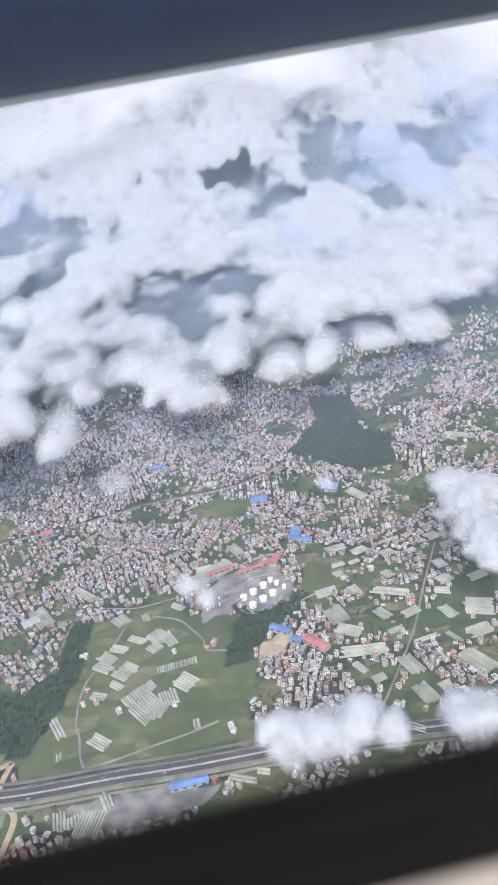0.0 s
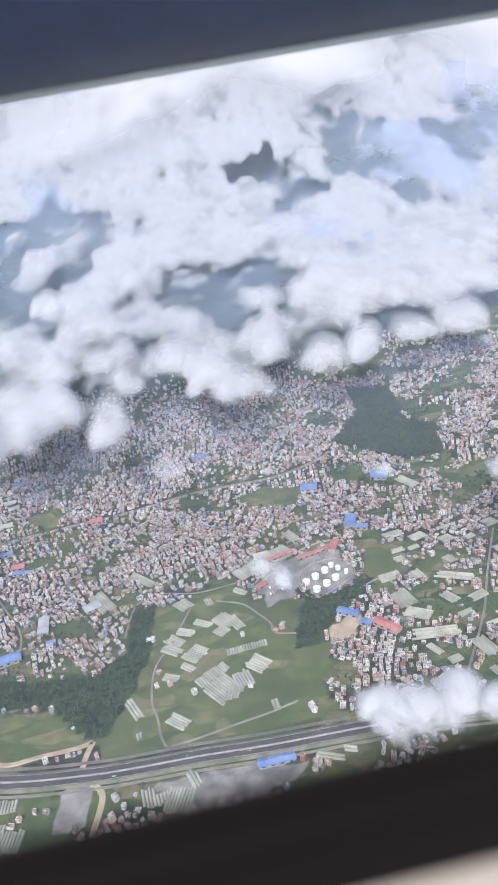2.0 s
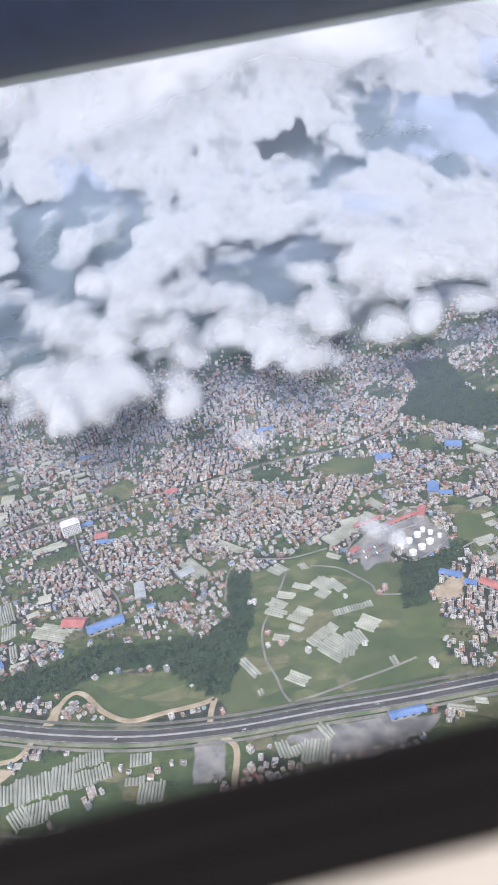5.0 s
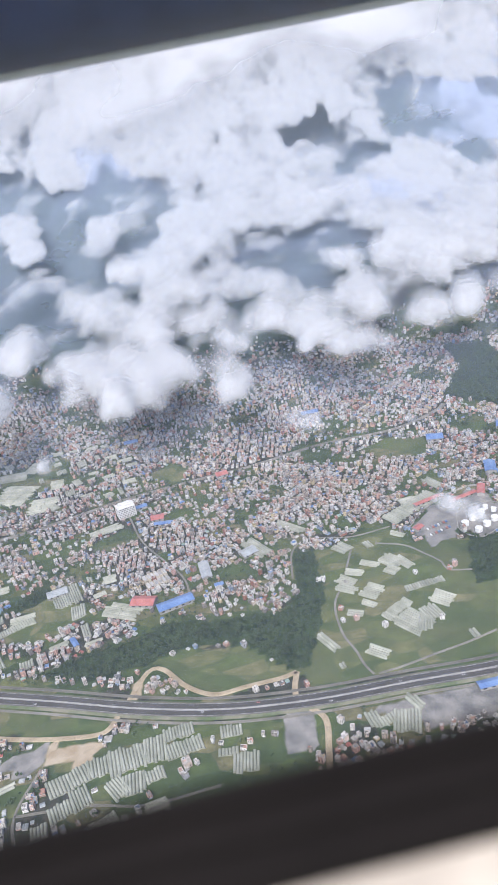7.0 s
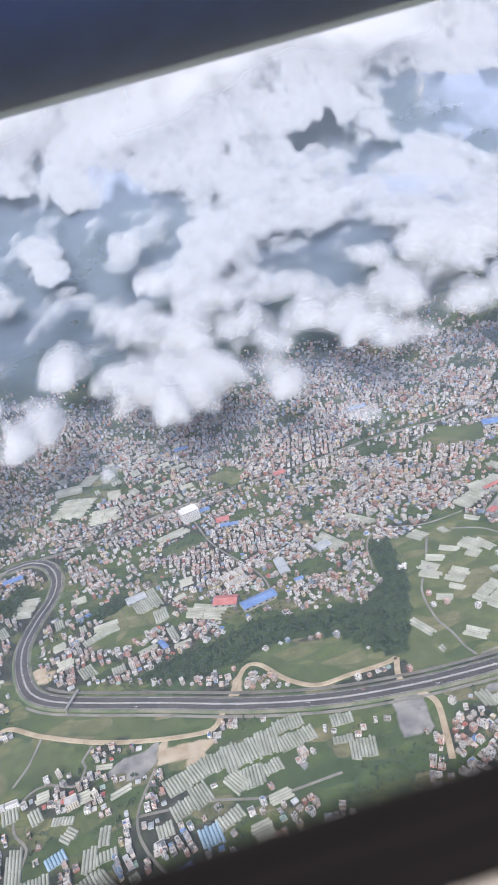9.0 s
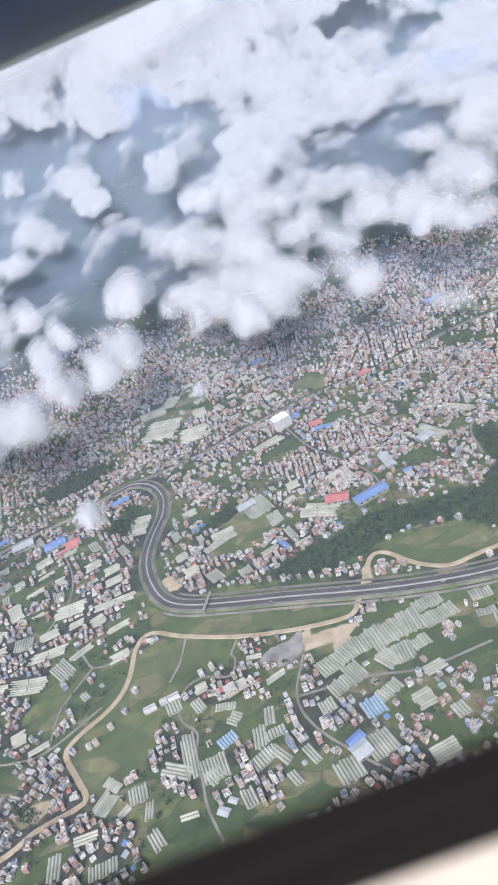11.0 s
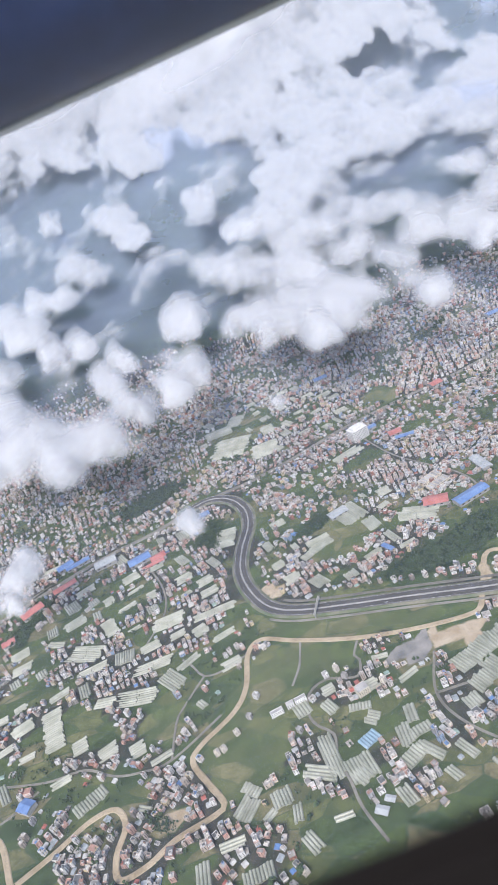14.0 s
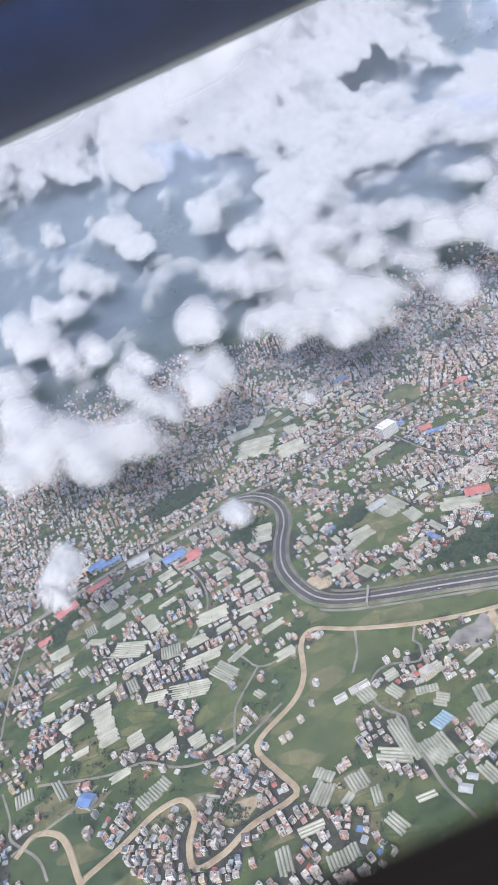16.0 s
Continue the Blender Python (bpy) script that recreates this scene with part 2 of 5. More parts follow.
CREAM = surface("cream_render", (0.66, 0.58, 0.46), (0.76, 0.69, 0.57), 0.15, 0.8, 0.85, vary=0.2)
WHITEWASH = surface("whitewash", (0.68, 0.67, 0.65), (0.8, 0.79, 0.77), 0.15, 0.8, 0.85, vary=0.2)
PINK = surface("pink_render", (0.6, 0.36, 0.3), (0.7, 0.46, 0.4), 0.15, 0.8, 0.85, vary=0.2)
GREY = surface("grey_cement", (0.3, 0.29, 0.28), (0.42, 0.41, 0.39), 0.15, 0.8, 0.9, vary=0.2)
BRICK = surface("brick_red", (0.32, 0.14, 0.1), (0.42, 0.2, 0.14), 0.15, 0.8, 0.9, vary=0.2)
ROOF_GREY = surface("roof_screed", (0.3, 0.29, 0.28), (0.46, 0.45, 0.43), 0.15, 0.8, 0.9, vary=0.25)
BLUE_TIN = surface("blue_tin", (0.1, 0.18, 0.38), (0.17, 0.27, 0.47), 0.1, 1.0, 0.5)
RED_TIN = surface("red_tin", (0.4, 0.13, 0.11), (0.5, 0.2, 0.18), 0.1, 1.0, 0.55)
GREY_TIN = surface("grey_tin", (0.32, 0.345, 0.355), (0.44, 0.455, 0.455), 0.1, 1.0, 0.5)
FILM = surface("tunnel_film", (0.27, 0.282, 0.22), (0.41, 0.415, 0.345), 0.06, 0.9, 0.45, vary=0.16)
FILM_BLUE = surface("blue_tunnel_film", (0.24, 0.36, 0.45), (0.36, 0.46, 0.54), 0.06, 0.9, 0.45, vary=0.12)
BARK = surface("bark", (0.1, 0.075, 0.05), (0.16, 0.12, 0.09), 0.5, 3.0, 0.95)
LEAVES = leaf_material("leaves", (0.022, 0.046, 0.02), (0.05, 0.085, 0.033))
LEAVES_PALE = leaf_material("pale_leaves", (0.06, 0.1, 0.035), (0.1, 0.14, 0.055))
NAVY = surface("navy_paint", (0.006, 0.036, 0.17), (0.009, 0.044, 0.2), 0.6, 9.0, 0.42)
NAVY.node_tree.nodes["Principled BSDF"].inputs["Coat Weight"].default_value = 0.22
NAVY.node_tree.nodes["Principled BSDF"].inputs["Coat Roughness"].default_value = 0.18
NAVY.node_tree.nodes["Principled BSDF"].inputs["Specular IOR Level"].default_value = 0.2
RUBBER = surface("dark_seal", (0.007, 0.0056, 0.0056), (0.011, 0.009, 0.009), 3.0, 40.0, 0.9)
RUBBER.node_tree.nodes["Principled BSDF"].inputs["Specular IOR Level"].default_value = 0.12
# pale colour for the gleam of clouds on the cowling's underside
RIM_GLEAM = surface("pale_blue_gleam", (0.58, 0.62, 0.7), (0.68, 0.71, 0.78), 0.7, 9.0, 0.3)
SEAM = surface("seam", (0.004, 0.006, 0.02), (0.006, 0.009, 0.03), 3.0, 20.0, 0.6)
PANEL = surface("cream_panel", (0.44, 0.385, 0.325), (0.5, 0.44, 0.375), 3.0, 30.0, 0.6)
METAL = surface("worn_steel", (0.5, 0.5, 0.5), (0.62, 0.62, 0.6), 1.0, 6.0, 0.4, 0.7)
BANK_SHELLS = [cloud_shell("cloud_shell", al, 0.02) for al in (0.14, 0.2, 0.3, 0.45, 0.62, 0.85)]
THIN_SHELLS = [cloud_shell("thin_cloud_shell", al, 0.02, (0.72, 1.6)) for al in (0.18, 0.28, 0.4)]
LOW_SHELLS = [cloud_shell("low_cloud_shell", al, 0.05) for al in (0.2, 0.3, 0.42, 0.55, 0.7)]
VEIL = cloud_material("high_veil", 0.85, (0.0, 0.5), 0.003, 3.0)
UPPER_HAZE_TINT = cloud_material("upper_haze", 1.0, (-0.6, 0.7), 0.004, 3.0, (0.62, 0.75, 0.92))
HAZE_TINT = cloud_material("haze", 1.0, (-0.6, 0.7), 0.006, 4.0, (0.54, 0.66, 0.95))
PANE = cloud_material("hazy_acrylic", 0.02, (-9.0, -8.0), 1.0, 1.0)


# ---- building blocks ----
def finish(bm, name, mats, smooth=False):
    me = bpy.data.meshes.new(name)
    bm.to_mesh(me)
    bm.free()
    for m in mats if isinstance(mats, (list, tuple)) else [mats]:
        me.materials.append(m)
    if smooth:
        me.polygons.foreach_set("use_smooth", [True] * len(me.polygons))
    return me


def part(name, bm, mats, parent=None, label="", smooth=False, at=None):
    """One mesh object, under a thing or a part."""
    ob = new(name, bm if isinstance(bm, bpy.types.Mesh) else finish(bm, name, mats, smooth))
    if parent is not None:
        ob.parent = parent
    if at is not None:
        ob.matrix_basis = at
    return tagged(ob, label)


def box(bm, x0, x1, y0, y1, z0, z1, bottom=True, mat=0):
    vs = [bm.verts.new((x, y, z)) for z in (z0, z1) for x, y in ((x0, y0), (x1, y0), (x1, y1), (x0, y1))]
    fs = [(4, 5, 6, 7)] + [(i, (i + 1) % 4, 4 + (i + 1) % 4, 4 + i) for i in range(4)] + ([(3, 2, 1, 0)] if bottom else [])
    for f in fs:
        bm.faces.new([vs[i] for i in f]).material_index = mat
    return vs


def tube(bm, r0, r1, z0, z1, n=12, cx=0.0, cy=0.0, top=True, mat=0):
    a = [bm.verts.new((cx + r0 * math.cos(2 * math.pi * i / n), cy + r0 * math.sin(2 * math.pi * i / n), z0)) for i in range(n)]
    if r1 <= 0:
        tip = bm.verts.new((cx, cy, z1))
        for i in range(n):
            bm.faces.new((a[i], a[(i + 1) % n], tip)).material_index = mat
        return
    b = [bm.verts.new((cx + r1 * math.cos(2 * math.pi * i / n), cy + r1 * math.sin(2 * math.pi * i / n), z1)) for i in range(n)]
    for i in range(n):
        bm.faces.new((a[i], a[(i + 1) % n], b[(i + 1) % n], b[i])).material_index = mat
    if top:
        bm.faces.new(b).material_index = mat


def from_lists(name, verts, faces, mats, index=None, smooth=False):
    me = bpy.data.meshes.new(name)
    me.from_pydata(verts, [], faces)
    for m in mats:
        me.materials.append(m)
    if index is not None:
        me.polygons.foreach_set("material_index", index)
    if smooth:
        me.polygons.foreach_set("use_smooth", [True] * len(me.polygons))
    me.update()
    return me


def empty(name, at, label, category, group="", kind=""):
    ob = new(name)
    ob.matrix_basis = at
    return tagged(ob, label, category, group, kind)


def ramp(a, b, x):
    t = np.clip((np.asarray(x, float) - a) / (b - a), 0, 1)
    return t * t * (3 - 2 * t)


def relief(x, y):
    """The valley's height: a flat floor, a rise to the east, hills to the north."""
    z = -3 + 18 * ramp(-260, 80, x) + 40 * ramp(60, 420, x) * ramp(600, 1100, y) + 12 * ramp(-700, -950, x) + 12 * ramp(900, 1150, y)
    far = ramp(1500, 2400, y)
    lumps = np.sin(np.asarray(x) * 0.0042 + 1.3) * np.cos(np.asarray(y) * 0.0035) + 0.5 * np.sin(np.asarray(x) * 0.011 + np.asarray(y) * 0.006)
    return z + 60 * ramp(1150, 1700, y) + 950 * ramp(1500, 4200, y) + 60 * far * lumps


def height(x, y):
    return float(relief(x, y))


def inside(poly, x, y):
    """Which of the points x, y lie in the polygon (arrays)."""
    x, y = np.asarray(x, float), np.asarray(y, float)
    got = np.zeros(x.shape, bool)
    for (x0, y0), (x1, y1) in zip(poly, poly[1:] + poly[:1]):
        if y0 != y1:
            got ^= ((y0 > y) != (y1 > y)) & (x < (x1 - x0) * (y - y0) / (y1 - y0) + x0)
    return got


def smooth_line(points, step=7.0):
    """A curve through the points, evenly stepped."""
    p = [Vector((*q, 0)) for q in points]
    p = [p[0] * 2 - p[1]] + p + [p[-1] * 2 - p[-2]]
    out = []
    for a, b, c, d in zip(p, p[1:], p[2:], p[3:]):
        n = max(2, int((c - b).length / step))
        for i in range(n):
            t = i / n
            out.append(0.5 * (2 * b + (c - a) * t + (2 * a - 5 * b + 4 * c - d) * t * t + (3 * b - a - 3 * c + d) * t ** 3))
    return [(q.x, q.y) for q in out + [p[-2]]]


def near_line(line, x, y):
    """Distance from points to a line (arrays)."""
    x, y = np.asarray(x, float), np.asarray(y, float)
    best = np.full(x.shape, 1e9)
    for (ax, ay), (bx, by) in zip(line, line[1:]):
        dx, dy = bx - ax, by - ay
        t = np.clip(((x - ax) * dx + (y - ay) * dy) / (dx * dx + dy * dy + 1e-9), 0, 1)
        best = np.minimum(best, np.hypot(x - ax - t * dx, y - ay - t * dy))
    return best


def strip(line, profile, lift=0.0):
    """Verts and faces of a ribbon swept along a line on the ground; profile: (offset to the left, height)."""
    verts, faces, n = [], [], len(profile)
    for i, (x, y) in enumerate(line):
        x0, y0 = line[max(0, i - 1)]
        x1, y1 = line[min(len(line) - 1, i + 1)]
        l = math.hypot(x1 - x0, y1 - y0) or 1
        nx, ny = -(y1 - y0) / l, (x1 - x0) / l
        z = height(x, y)
        verts += [(x + nx * o, y + ny * o, z + h + lift) for o, h in profile]
    for i in range(len(line) - 1):
        for j in range(n - 1):
            a = i * n + j
            faces.append((a, a + n, a + n + 1, a + 1))
    return verts, faces


def ribbon(name, line, profile, mat, label, category="road", parent=None, lift=0.0):
    ob = new(name, from_lists(name, *strip(line, profile, lift), [mat], smooth=False))
    if parent is not None:
        ob.parent = parent
        return tagged(ob, label)
    return tagged(ob, label, category, kind="structure")


# ---- the plan ----
HIGHWAY = smooth_line([(420, 442), (200, 444), (38, 449), (-84, 451), (-165, 455), (-258, 455), (-334, 460), (-415, 477), (-500, 503), (-569, 523), (-618, 540), (-646, 562), (-665, 602), (-673, 644), (-668, 690), (-657, 736), (-660, 781), (-680, 822), (-712, 842), (-745, 832)])
MAIN_ROAD = smooth_line([(-1150, 640), (-1000, 700), (-921, 742), (-860, 774), (-795, 800), (-720, 842), (-639, 856), (-566, 882), (-488, 915), (-369, 945), (-296, 958), (-173, 989), (-46, 985), (30, 1015), (52, 1036)])
DIRT_ROADS = [smooth_line(q, 5.0) for q in (
    [(-264, 495), (-279, 490), (-312, 486), (-345, 482), (-373, 499), (-397, 527), (-413, 527), (-428, 493), (-436, 476), (-444, 459), (-459, 454), (-508, 459), (-563, 472), (-620, 495), (-657, 514), (-673, 500), (-678, 456), (-692, 430), (-724, 405), (-732, 389), (-717, 362), (-704, 340), (-712, 332), (-745, 321), (-767, 306), (-790, 300), (-795, 321), (-790, 345), (-801, 363), (-823, 358), (-852, 336), (-880, 318)],
    [(-264, 495), (-268, 474), (-266, 455), (-246, 434), (-248, 398), (-252, 370)],
    [(-880, 318), (-884, 317), (-900, 352), (-914, 367), (-934, 371), (-947, 355)],
)]
LANES = [smooth_line(q, 6.0) for q in (
    [(210, 733), (170, 647), (142, 582), (104, 513), (78, 470)],
    [(-119, 715), (-169, 711), (-221, 725), (-245, 703), (-251, 646)],
    [(-582, 270), (-595, 302), (-599, 325), (-605, 347), (-604, 372), (-615, 384), (-622, 398), (-619, 422), (-601, 433), (-572, 425), (-566, 444), (-570, 451), (-563, 468)],
    [(-618, 491), (-623, 461), (-633, 438)],
    [(-673, 500), (-700, 488), (-721, 489), (-734, 508), (-745, 522)],
    [(-721, 489), (-743, 454), (-749, 439), (-752, 398)],
    [(-704, 432), (-752, 398), (-782, 394), (-807, 398), (-837, 413), (-876, 411), (-941, 424)],
    [(-952, 359), (-922, 374), (-899, 386), (-880, 403)],
    [(-978, 429), (-961, 394), (-956, 375), (-925, 348), (-912, 325)],
    [(-999, 496), (-1006, 570), (-1005, 664), (-989, 710), (-941, 744)],
    [(-500, 425), (-512, 380), (-500, 345), (-470, 310), (-450, 290)],
    [(-512, 380), (-450, 380), (-400, 372), (-340, 380)],
    [(-790, 560), (-770, 610), (-775, 660), (-800, 720)],
    [(-470, 865), (-440, 780), (-385, 690), (-372, 640)],
    [(-174, 685), (-195, 624), (-211, 585), (-211, 538), (-203, 511), (-198, 487), (-192, 474)],
    [(-144, 686), (-113, 669), (-96, 645), (-82, 621), (-80, 605), (-56, 596)],
    [(-188, 474), (-164, 477), (-131, 484), (-98, 490), (-67, 498)],
)]
FOREST = [
    [(-535, 546), (-486, 569), (-432, 584), (-395, 599), (-332, 589), (-269, 588), (-248, 619), (-246, 699), (-218, 700), (-216, 620), (-236, 539), (-255, 494), (-277, 506), (-315, 548), (-374, 555), (-420, 535), (-477, 527)],
    [(61, 1061), (128, 1181), (128, 1289), (206, 1250), (194, 1091), (232, 1035), (217, 954), (164, 955), (104, 1023)],
    [(-40, 660), (-10, 650), (36, 676), (45, 655), (-4, 618), (-34, 575), (-62, 568)],
    [(-590, 690), (-560, 710), (-545, 690), (-580, 662), (-612, 660)],
    [(-880, 880), (-800, 930), (-740, 930), (-770, 890), (-830, 850)],
    [(-700, 700), (-690, 770), (-712, 790), (-735, 730)],
    [(-985, 640), (-950, 720), (-925, 700), (-955, 620)],
    [(-735, 325), (-755, 350), (-775, 348), (-760, 330)],
]
MEADOWS = [
    [(-253, 657), (-240, 690), (-169, 705), (-119, 712), (-104, 675), (-44, 654), (-39, 612), (-24, 561), (-39, 503), (-21, 467), (-257, 475), (-262, 504), (-240, 606)],
    [(-112, 944), (-59, 957), (-7, 934), (-18, 884), (-77, 893)],
    [(45, 731), (89, 738), (84, 670), (53, 639), (30, 663)],
    [(-447, 970), (-417, 1013), (-378, 985), (-396, 945)],
    [(-593, 615), (-560, 684), (-530, 692), (-500, 634), (-547, 597)],
    [(-664, 548), (-644, 544), (-502, 485), (-442, 468), (-447, 459), (-507, 464), (-562, 478), (-657, 520)],
    [(-700, 440), (-660, 500), (-600, 480), (-545, 440), (-600, 440), (-635, 420), (-650, 350), (-700, 340), (-725, 390)],
    [(-420, 535), (-374, 550), (-315, 545), (-277, 506), (-262, 494), (-312, 486), (-345, 482), (-373, 499), (-397, 530)],
    [(-400, 450), (-300, 445), (-280, 430), (-330, 420)],
    [(-790, 440), (-770, 480), (-740, 460), (-745, 415)],
]
OPEN_LAND = [
    [(-714, 1052), (-604, 1098), (-579, 1011), (-638, 975), (-693, 974)],
    [(-430, 505), (-535, 540), (-600, 560), (-590, 530), (-500, 510)],
    [(-800, 440), (-900, 430), (-920, 470), (-860, 500), (-820, 470)],
    [(-850, 640), (-800, 690), (-780, 650), (-830, 610)],
    [(-520, 790), (-470, 830), (-440, 800), (-490, 770)],
    [(-340, 690), (-300, 690), (-290, 660), (-330, 655)],
    [(-960, 540), (-910, 560), (-890, 520), (-950, 500)],
]
GRAVEL = [
    [(-278, 444), (-255, 443), (-251, 401), (-278, 403)],
    [(-212, 440), (-187, 437), (-91, 437), (-60, 420), (-103, 404), (-162, 402), (-190, 424)],
    [(-545, 430), (-521, 448), (-498, 451), (-493, 427), (-515, 420)],
]
SOIL = [
    [(-498, 451), (-448, 447), (-452, 420), (-493, 427)],
    [(-20, 600), (15, 605), (5, 570), (-25, 575)],
    [(-760, 345), (-735, 350), (-740, 325), (-765, 325)],
    [(-650, 600), (-625, 590), (-630, 565), (-645, 575)],
    [(-430, 520), (-415, 520), (-415, 485), (-428, 490)],
]
DEPOT = [(-95, 704), (-62, 738), (8, 764), (24, 690), (24, 664), (-30, 650), (-42, 690), (-46, 660), (-85, 656)]

# ---- ground: one sheet to the horizon ----
def spaced(lo, hi, inner0, inner1, fine):
    a = list(np.arange(inner0, inner1 + 1, fine))
    step, q = fine * 1.3, inner1
    while q < hi:
        q, step = q + step, step * 1.25
        a.append(min(q, hi))
    step, q = fine * 1.3, inner0
    while q > lo:
        q, step = q - step, step * 1.25
        a.insert(0, max(q, lo))
    return np.array(a)


gx, gy = spaced(-3600, 3600, -1160, 460, 9.0), spaced(-2600, 4700, 180, 1300, 9.0)
GX, GY = np.meshgrid(gx, gy)
GZ = relief(GX, GY)
nx, ny = len(gx), len(gy)
cells = [(j * nx + i, j * nx + i + 1, (j + 1) * nx + i + 1, (j + 1) * nx + i) for j in range(ny - 1) for i in range(nx - 1)]
ground_mesh = from_lists("ground", np.stack([GX, GY, GZ], -1).reshape(-1, 3).tolist(), cells, [GROUND], smooth=True)
flat_x, flat_y = GX.ravel(), GY.ravel()


def any_of(polys, x, y):
    got = np.zeros(np.asarray(x).shape, bool)
    for p in polys:
        got |= inside(p, x, y)
    return got


def soft_noise(x, y, s, k=0.0):
    """A smooth field of about -1 to 1 with lumps of s metres."""
    a, b = np.asarray(x) / s, np.asarray(y) / s
    return 0.5 * (np.sin(a * 2.1 + 1.7 * np.sin(b * 1.3 + k)) + np.sin(b * 2.4 + 1.9 * np.sin(a * 1.1 - k)))


def crowding(x, y):
    """How thickly houses stand, 0 to 1."""
    x, y = np.asarray(x, float), np.asarray(y, float)
    road_y = np.interp(x, [q[0] for q in HIGHWAY if q[0] > -640][::-1], [q[1] for q in HIGHWAY if q[0] > -640][::-1])
    lumps = soft_noise(x, y, 95, 0.6) * 0.4 + soft_noise(x, y, 41, 2.1) * 0.4 + soft_noise(x, y, 19, 3.3) * 0.3
    town = np.clip(0.82 + 1.1 * lumps, 0.03, 0.97)
    west = np.clip(0.82 + 1.8 * lumps, 0, 0.97)
    south = np.clip(0.5 + 1.8 * lumps, 0, 0.94)
    east = np.clip(0.6 + 1.5 * lumps, 0, 0.95)
    d = np.where(x > 40, east, town)
    in_west = (x < -690) & (y < 800) | (x < -600) & (y < 730) & (x < -676)
    d = np.where(in_west, west, d)
    d = np.where((y < road_y) & (x > -640) | (y < 500) & (x <= -640) & (x > -740), south, d)
    d = np.where((x < -690) & (y > 800) & (y < 1100), np.clip(0.65 + 0.5 * lumps, 0, 0.9), d)
    shut = any_of(FOREST + MEADOWS + OPEN_LAND + GRAVEL + SOIL + [DEPOT], x, y)
    return np.where(shut, 0.0, d)


ROADS_CLEAR = [(HIGHWAY, 19.0), (MAIN_ROAD, 7.0)] + [(q, 6.0) for q in DIRT_ROADS] + [(q, 4.5) for q in LANES]
zone = {"meadow": any_of(MEADOWS, flat_x, flat_y), "wood": any_of(FOREST, flat_x, flat_y) | (flat_y > 1500 + 120 * soft_noise(flat_x, flat_y, 300)),
        "gravel": any_of(GRAVEL + [DEPOT], flat_x, flat_y), "soil": any_of(SOIL, flat_x, flat_y),
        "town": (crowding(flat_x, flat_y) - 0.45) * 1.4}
for key, value in zone.items():
    ground_mesh.attributes.new(key, "FLOAT", "POINT").data.foreach_set("value", np.clip(np.asarray(value, float), 0, 1).astype(np.float32))
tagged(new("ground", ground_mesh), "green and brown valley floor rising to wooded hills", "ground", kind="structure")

# ---- roads ----
highway = ribbon("highway", HIGHWAY, [(-13, -1.0), (-8.6, 1.2), (8.6, 1.2), (13, -1.0)], BANK, "dual carriageway on a low grassy embankment")
ribbon("verge", HIGHWAY, [(-8.5, 1.1), (-8.3, 1.32), (8.3, 1.32), (8.5, 1.1)], SHOULDER, "pale gravel verge", parent=highway)
for o in (-4.0, 4.0):
    ribbon("carriageway", HIGHWAY, [(o - 3.3, 1.2), (o - 3.25, 1.45), (o + 3.25, 1.45), (o + 3.3, 1.2)], ASPHALT, "grey asphalt carriageway", parent=highway)
    for e in (-2.95, 2.95):
        ribbon("edge_line", HIGHWAY, [(o + e - 0.06, 1.47), (o + e + 0.06, 1.47)], PAINT_WHITE, "white painted line", parent=highway)
ribbon("median", HIGHWAY, [(-0.6, 1.3), (-0.5, 1.75), (0.5, 1.75), (0.6, 1.3)], CONCRETE, "concrete median kerb", parent=highway)
ribbon("service_road", [q for q in HIGHWAY if q[0] > -640], [(13.2, 0.1), (13.3, 0.5), (16.2, 0.5), (16.3, 0.1)], ROADGREY, "unpaved grey service road", parent=highway)
ribbon("service_road", [q for q in HIGHWAY if -640 < q[0] < -20], [(-17, 0.1), (-16.9, 0.5), (-13.6, 0.5), (-13.5, 0.1)], SHOULDER, "pale unpaved service road", parent=highway)
ribbon("main_road", MAIN_ROAD, [(-4.2, 0.0), (-4, 0.45), (4, 0.45), (4.2, 0.0)], ROADGREY, "dusty grey main road through the town")
for line in DIRT_ROADS:
    ribbon("dirt_road", line, [(-3.0, -0.1), (-2.2, 0.45), (2.2, 0.45), (3.0, -0.1)], EARTH, "winding bare-earth track across the fields")
for line in LANES:
    ribbon("lane", line, [(-1.3, -0.1), (-1.1, 0.4), (1.1, 0.4), (1.3, -0.1)], ROADGREY, "narrow dusty lane between plots", lift=0.02)


def clear_of_roads(x, y, extra=0.0):
    ok = np.ones(np.asarray(x).shape, bool)
    for line, width in ROADS_CLEAR:
        ok &= near_line(line, x, y) > width + extra
    return ok


# ---- greenhouses: rows of film tunnels ----
GREENHOUSES_BASIN = [(-149, 558, 124, 14, 32), (-138, 534, 128, 34, 26), (-128, 528, 75, 20, 13), (-117, 542, 108, 22, 16), (-100, 560, 137, 23, 18), (-111, 589, 96, 9, 38), (-167, 596, 141, 21, 22), (-194, 609, 144, 24, 11), (-191, 623, 137, 22, 13), (-192, 565, 158, 18, 9), (-175, 576, 139, 18, 8), (-179, 636, 155, 21, 10), (-160, 647, 148, 22, 9), (-138, 626, 135, 17, 13), (-134, 643, 127, 26, 17), (-122, 637, 117, 27, 10), (-114, 694, 141, 19, 8), (-184, 690, 129, 21, 16), (-228, 529, 119, 31, 9)]
GREENHOUSES_BASIN_EDGE = [(-182, 502, 141, 22, 12), (-219, 492, 104, 8, 5), (-88, 500, 99, 12, 6), (-153, 686, 111, 14, 8), (-48, 428, 159, 25, 6), (-29, 431, 160, 12, 6), (-204, 422, 103, 18, 10), (-166, 432, 115, 21, 6)]
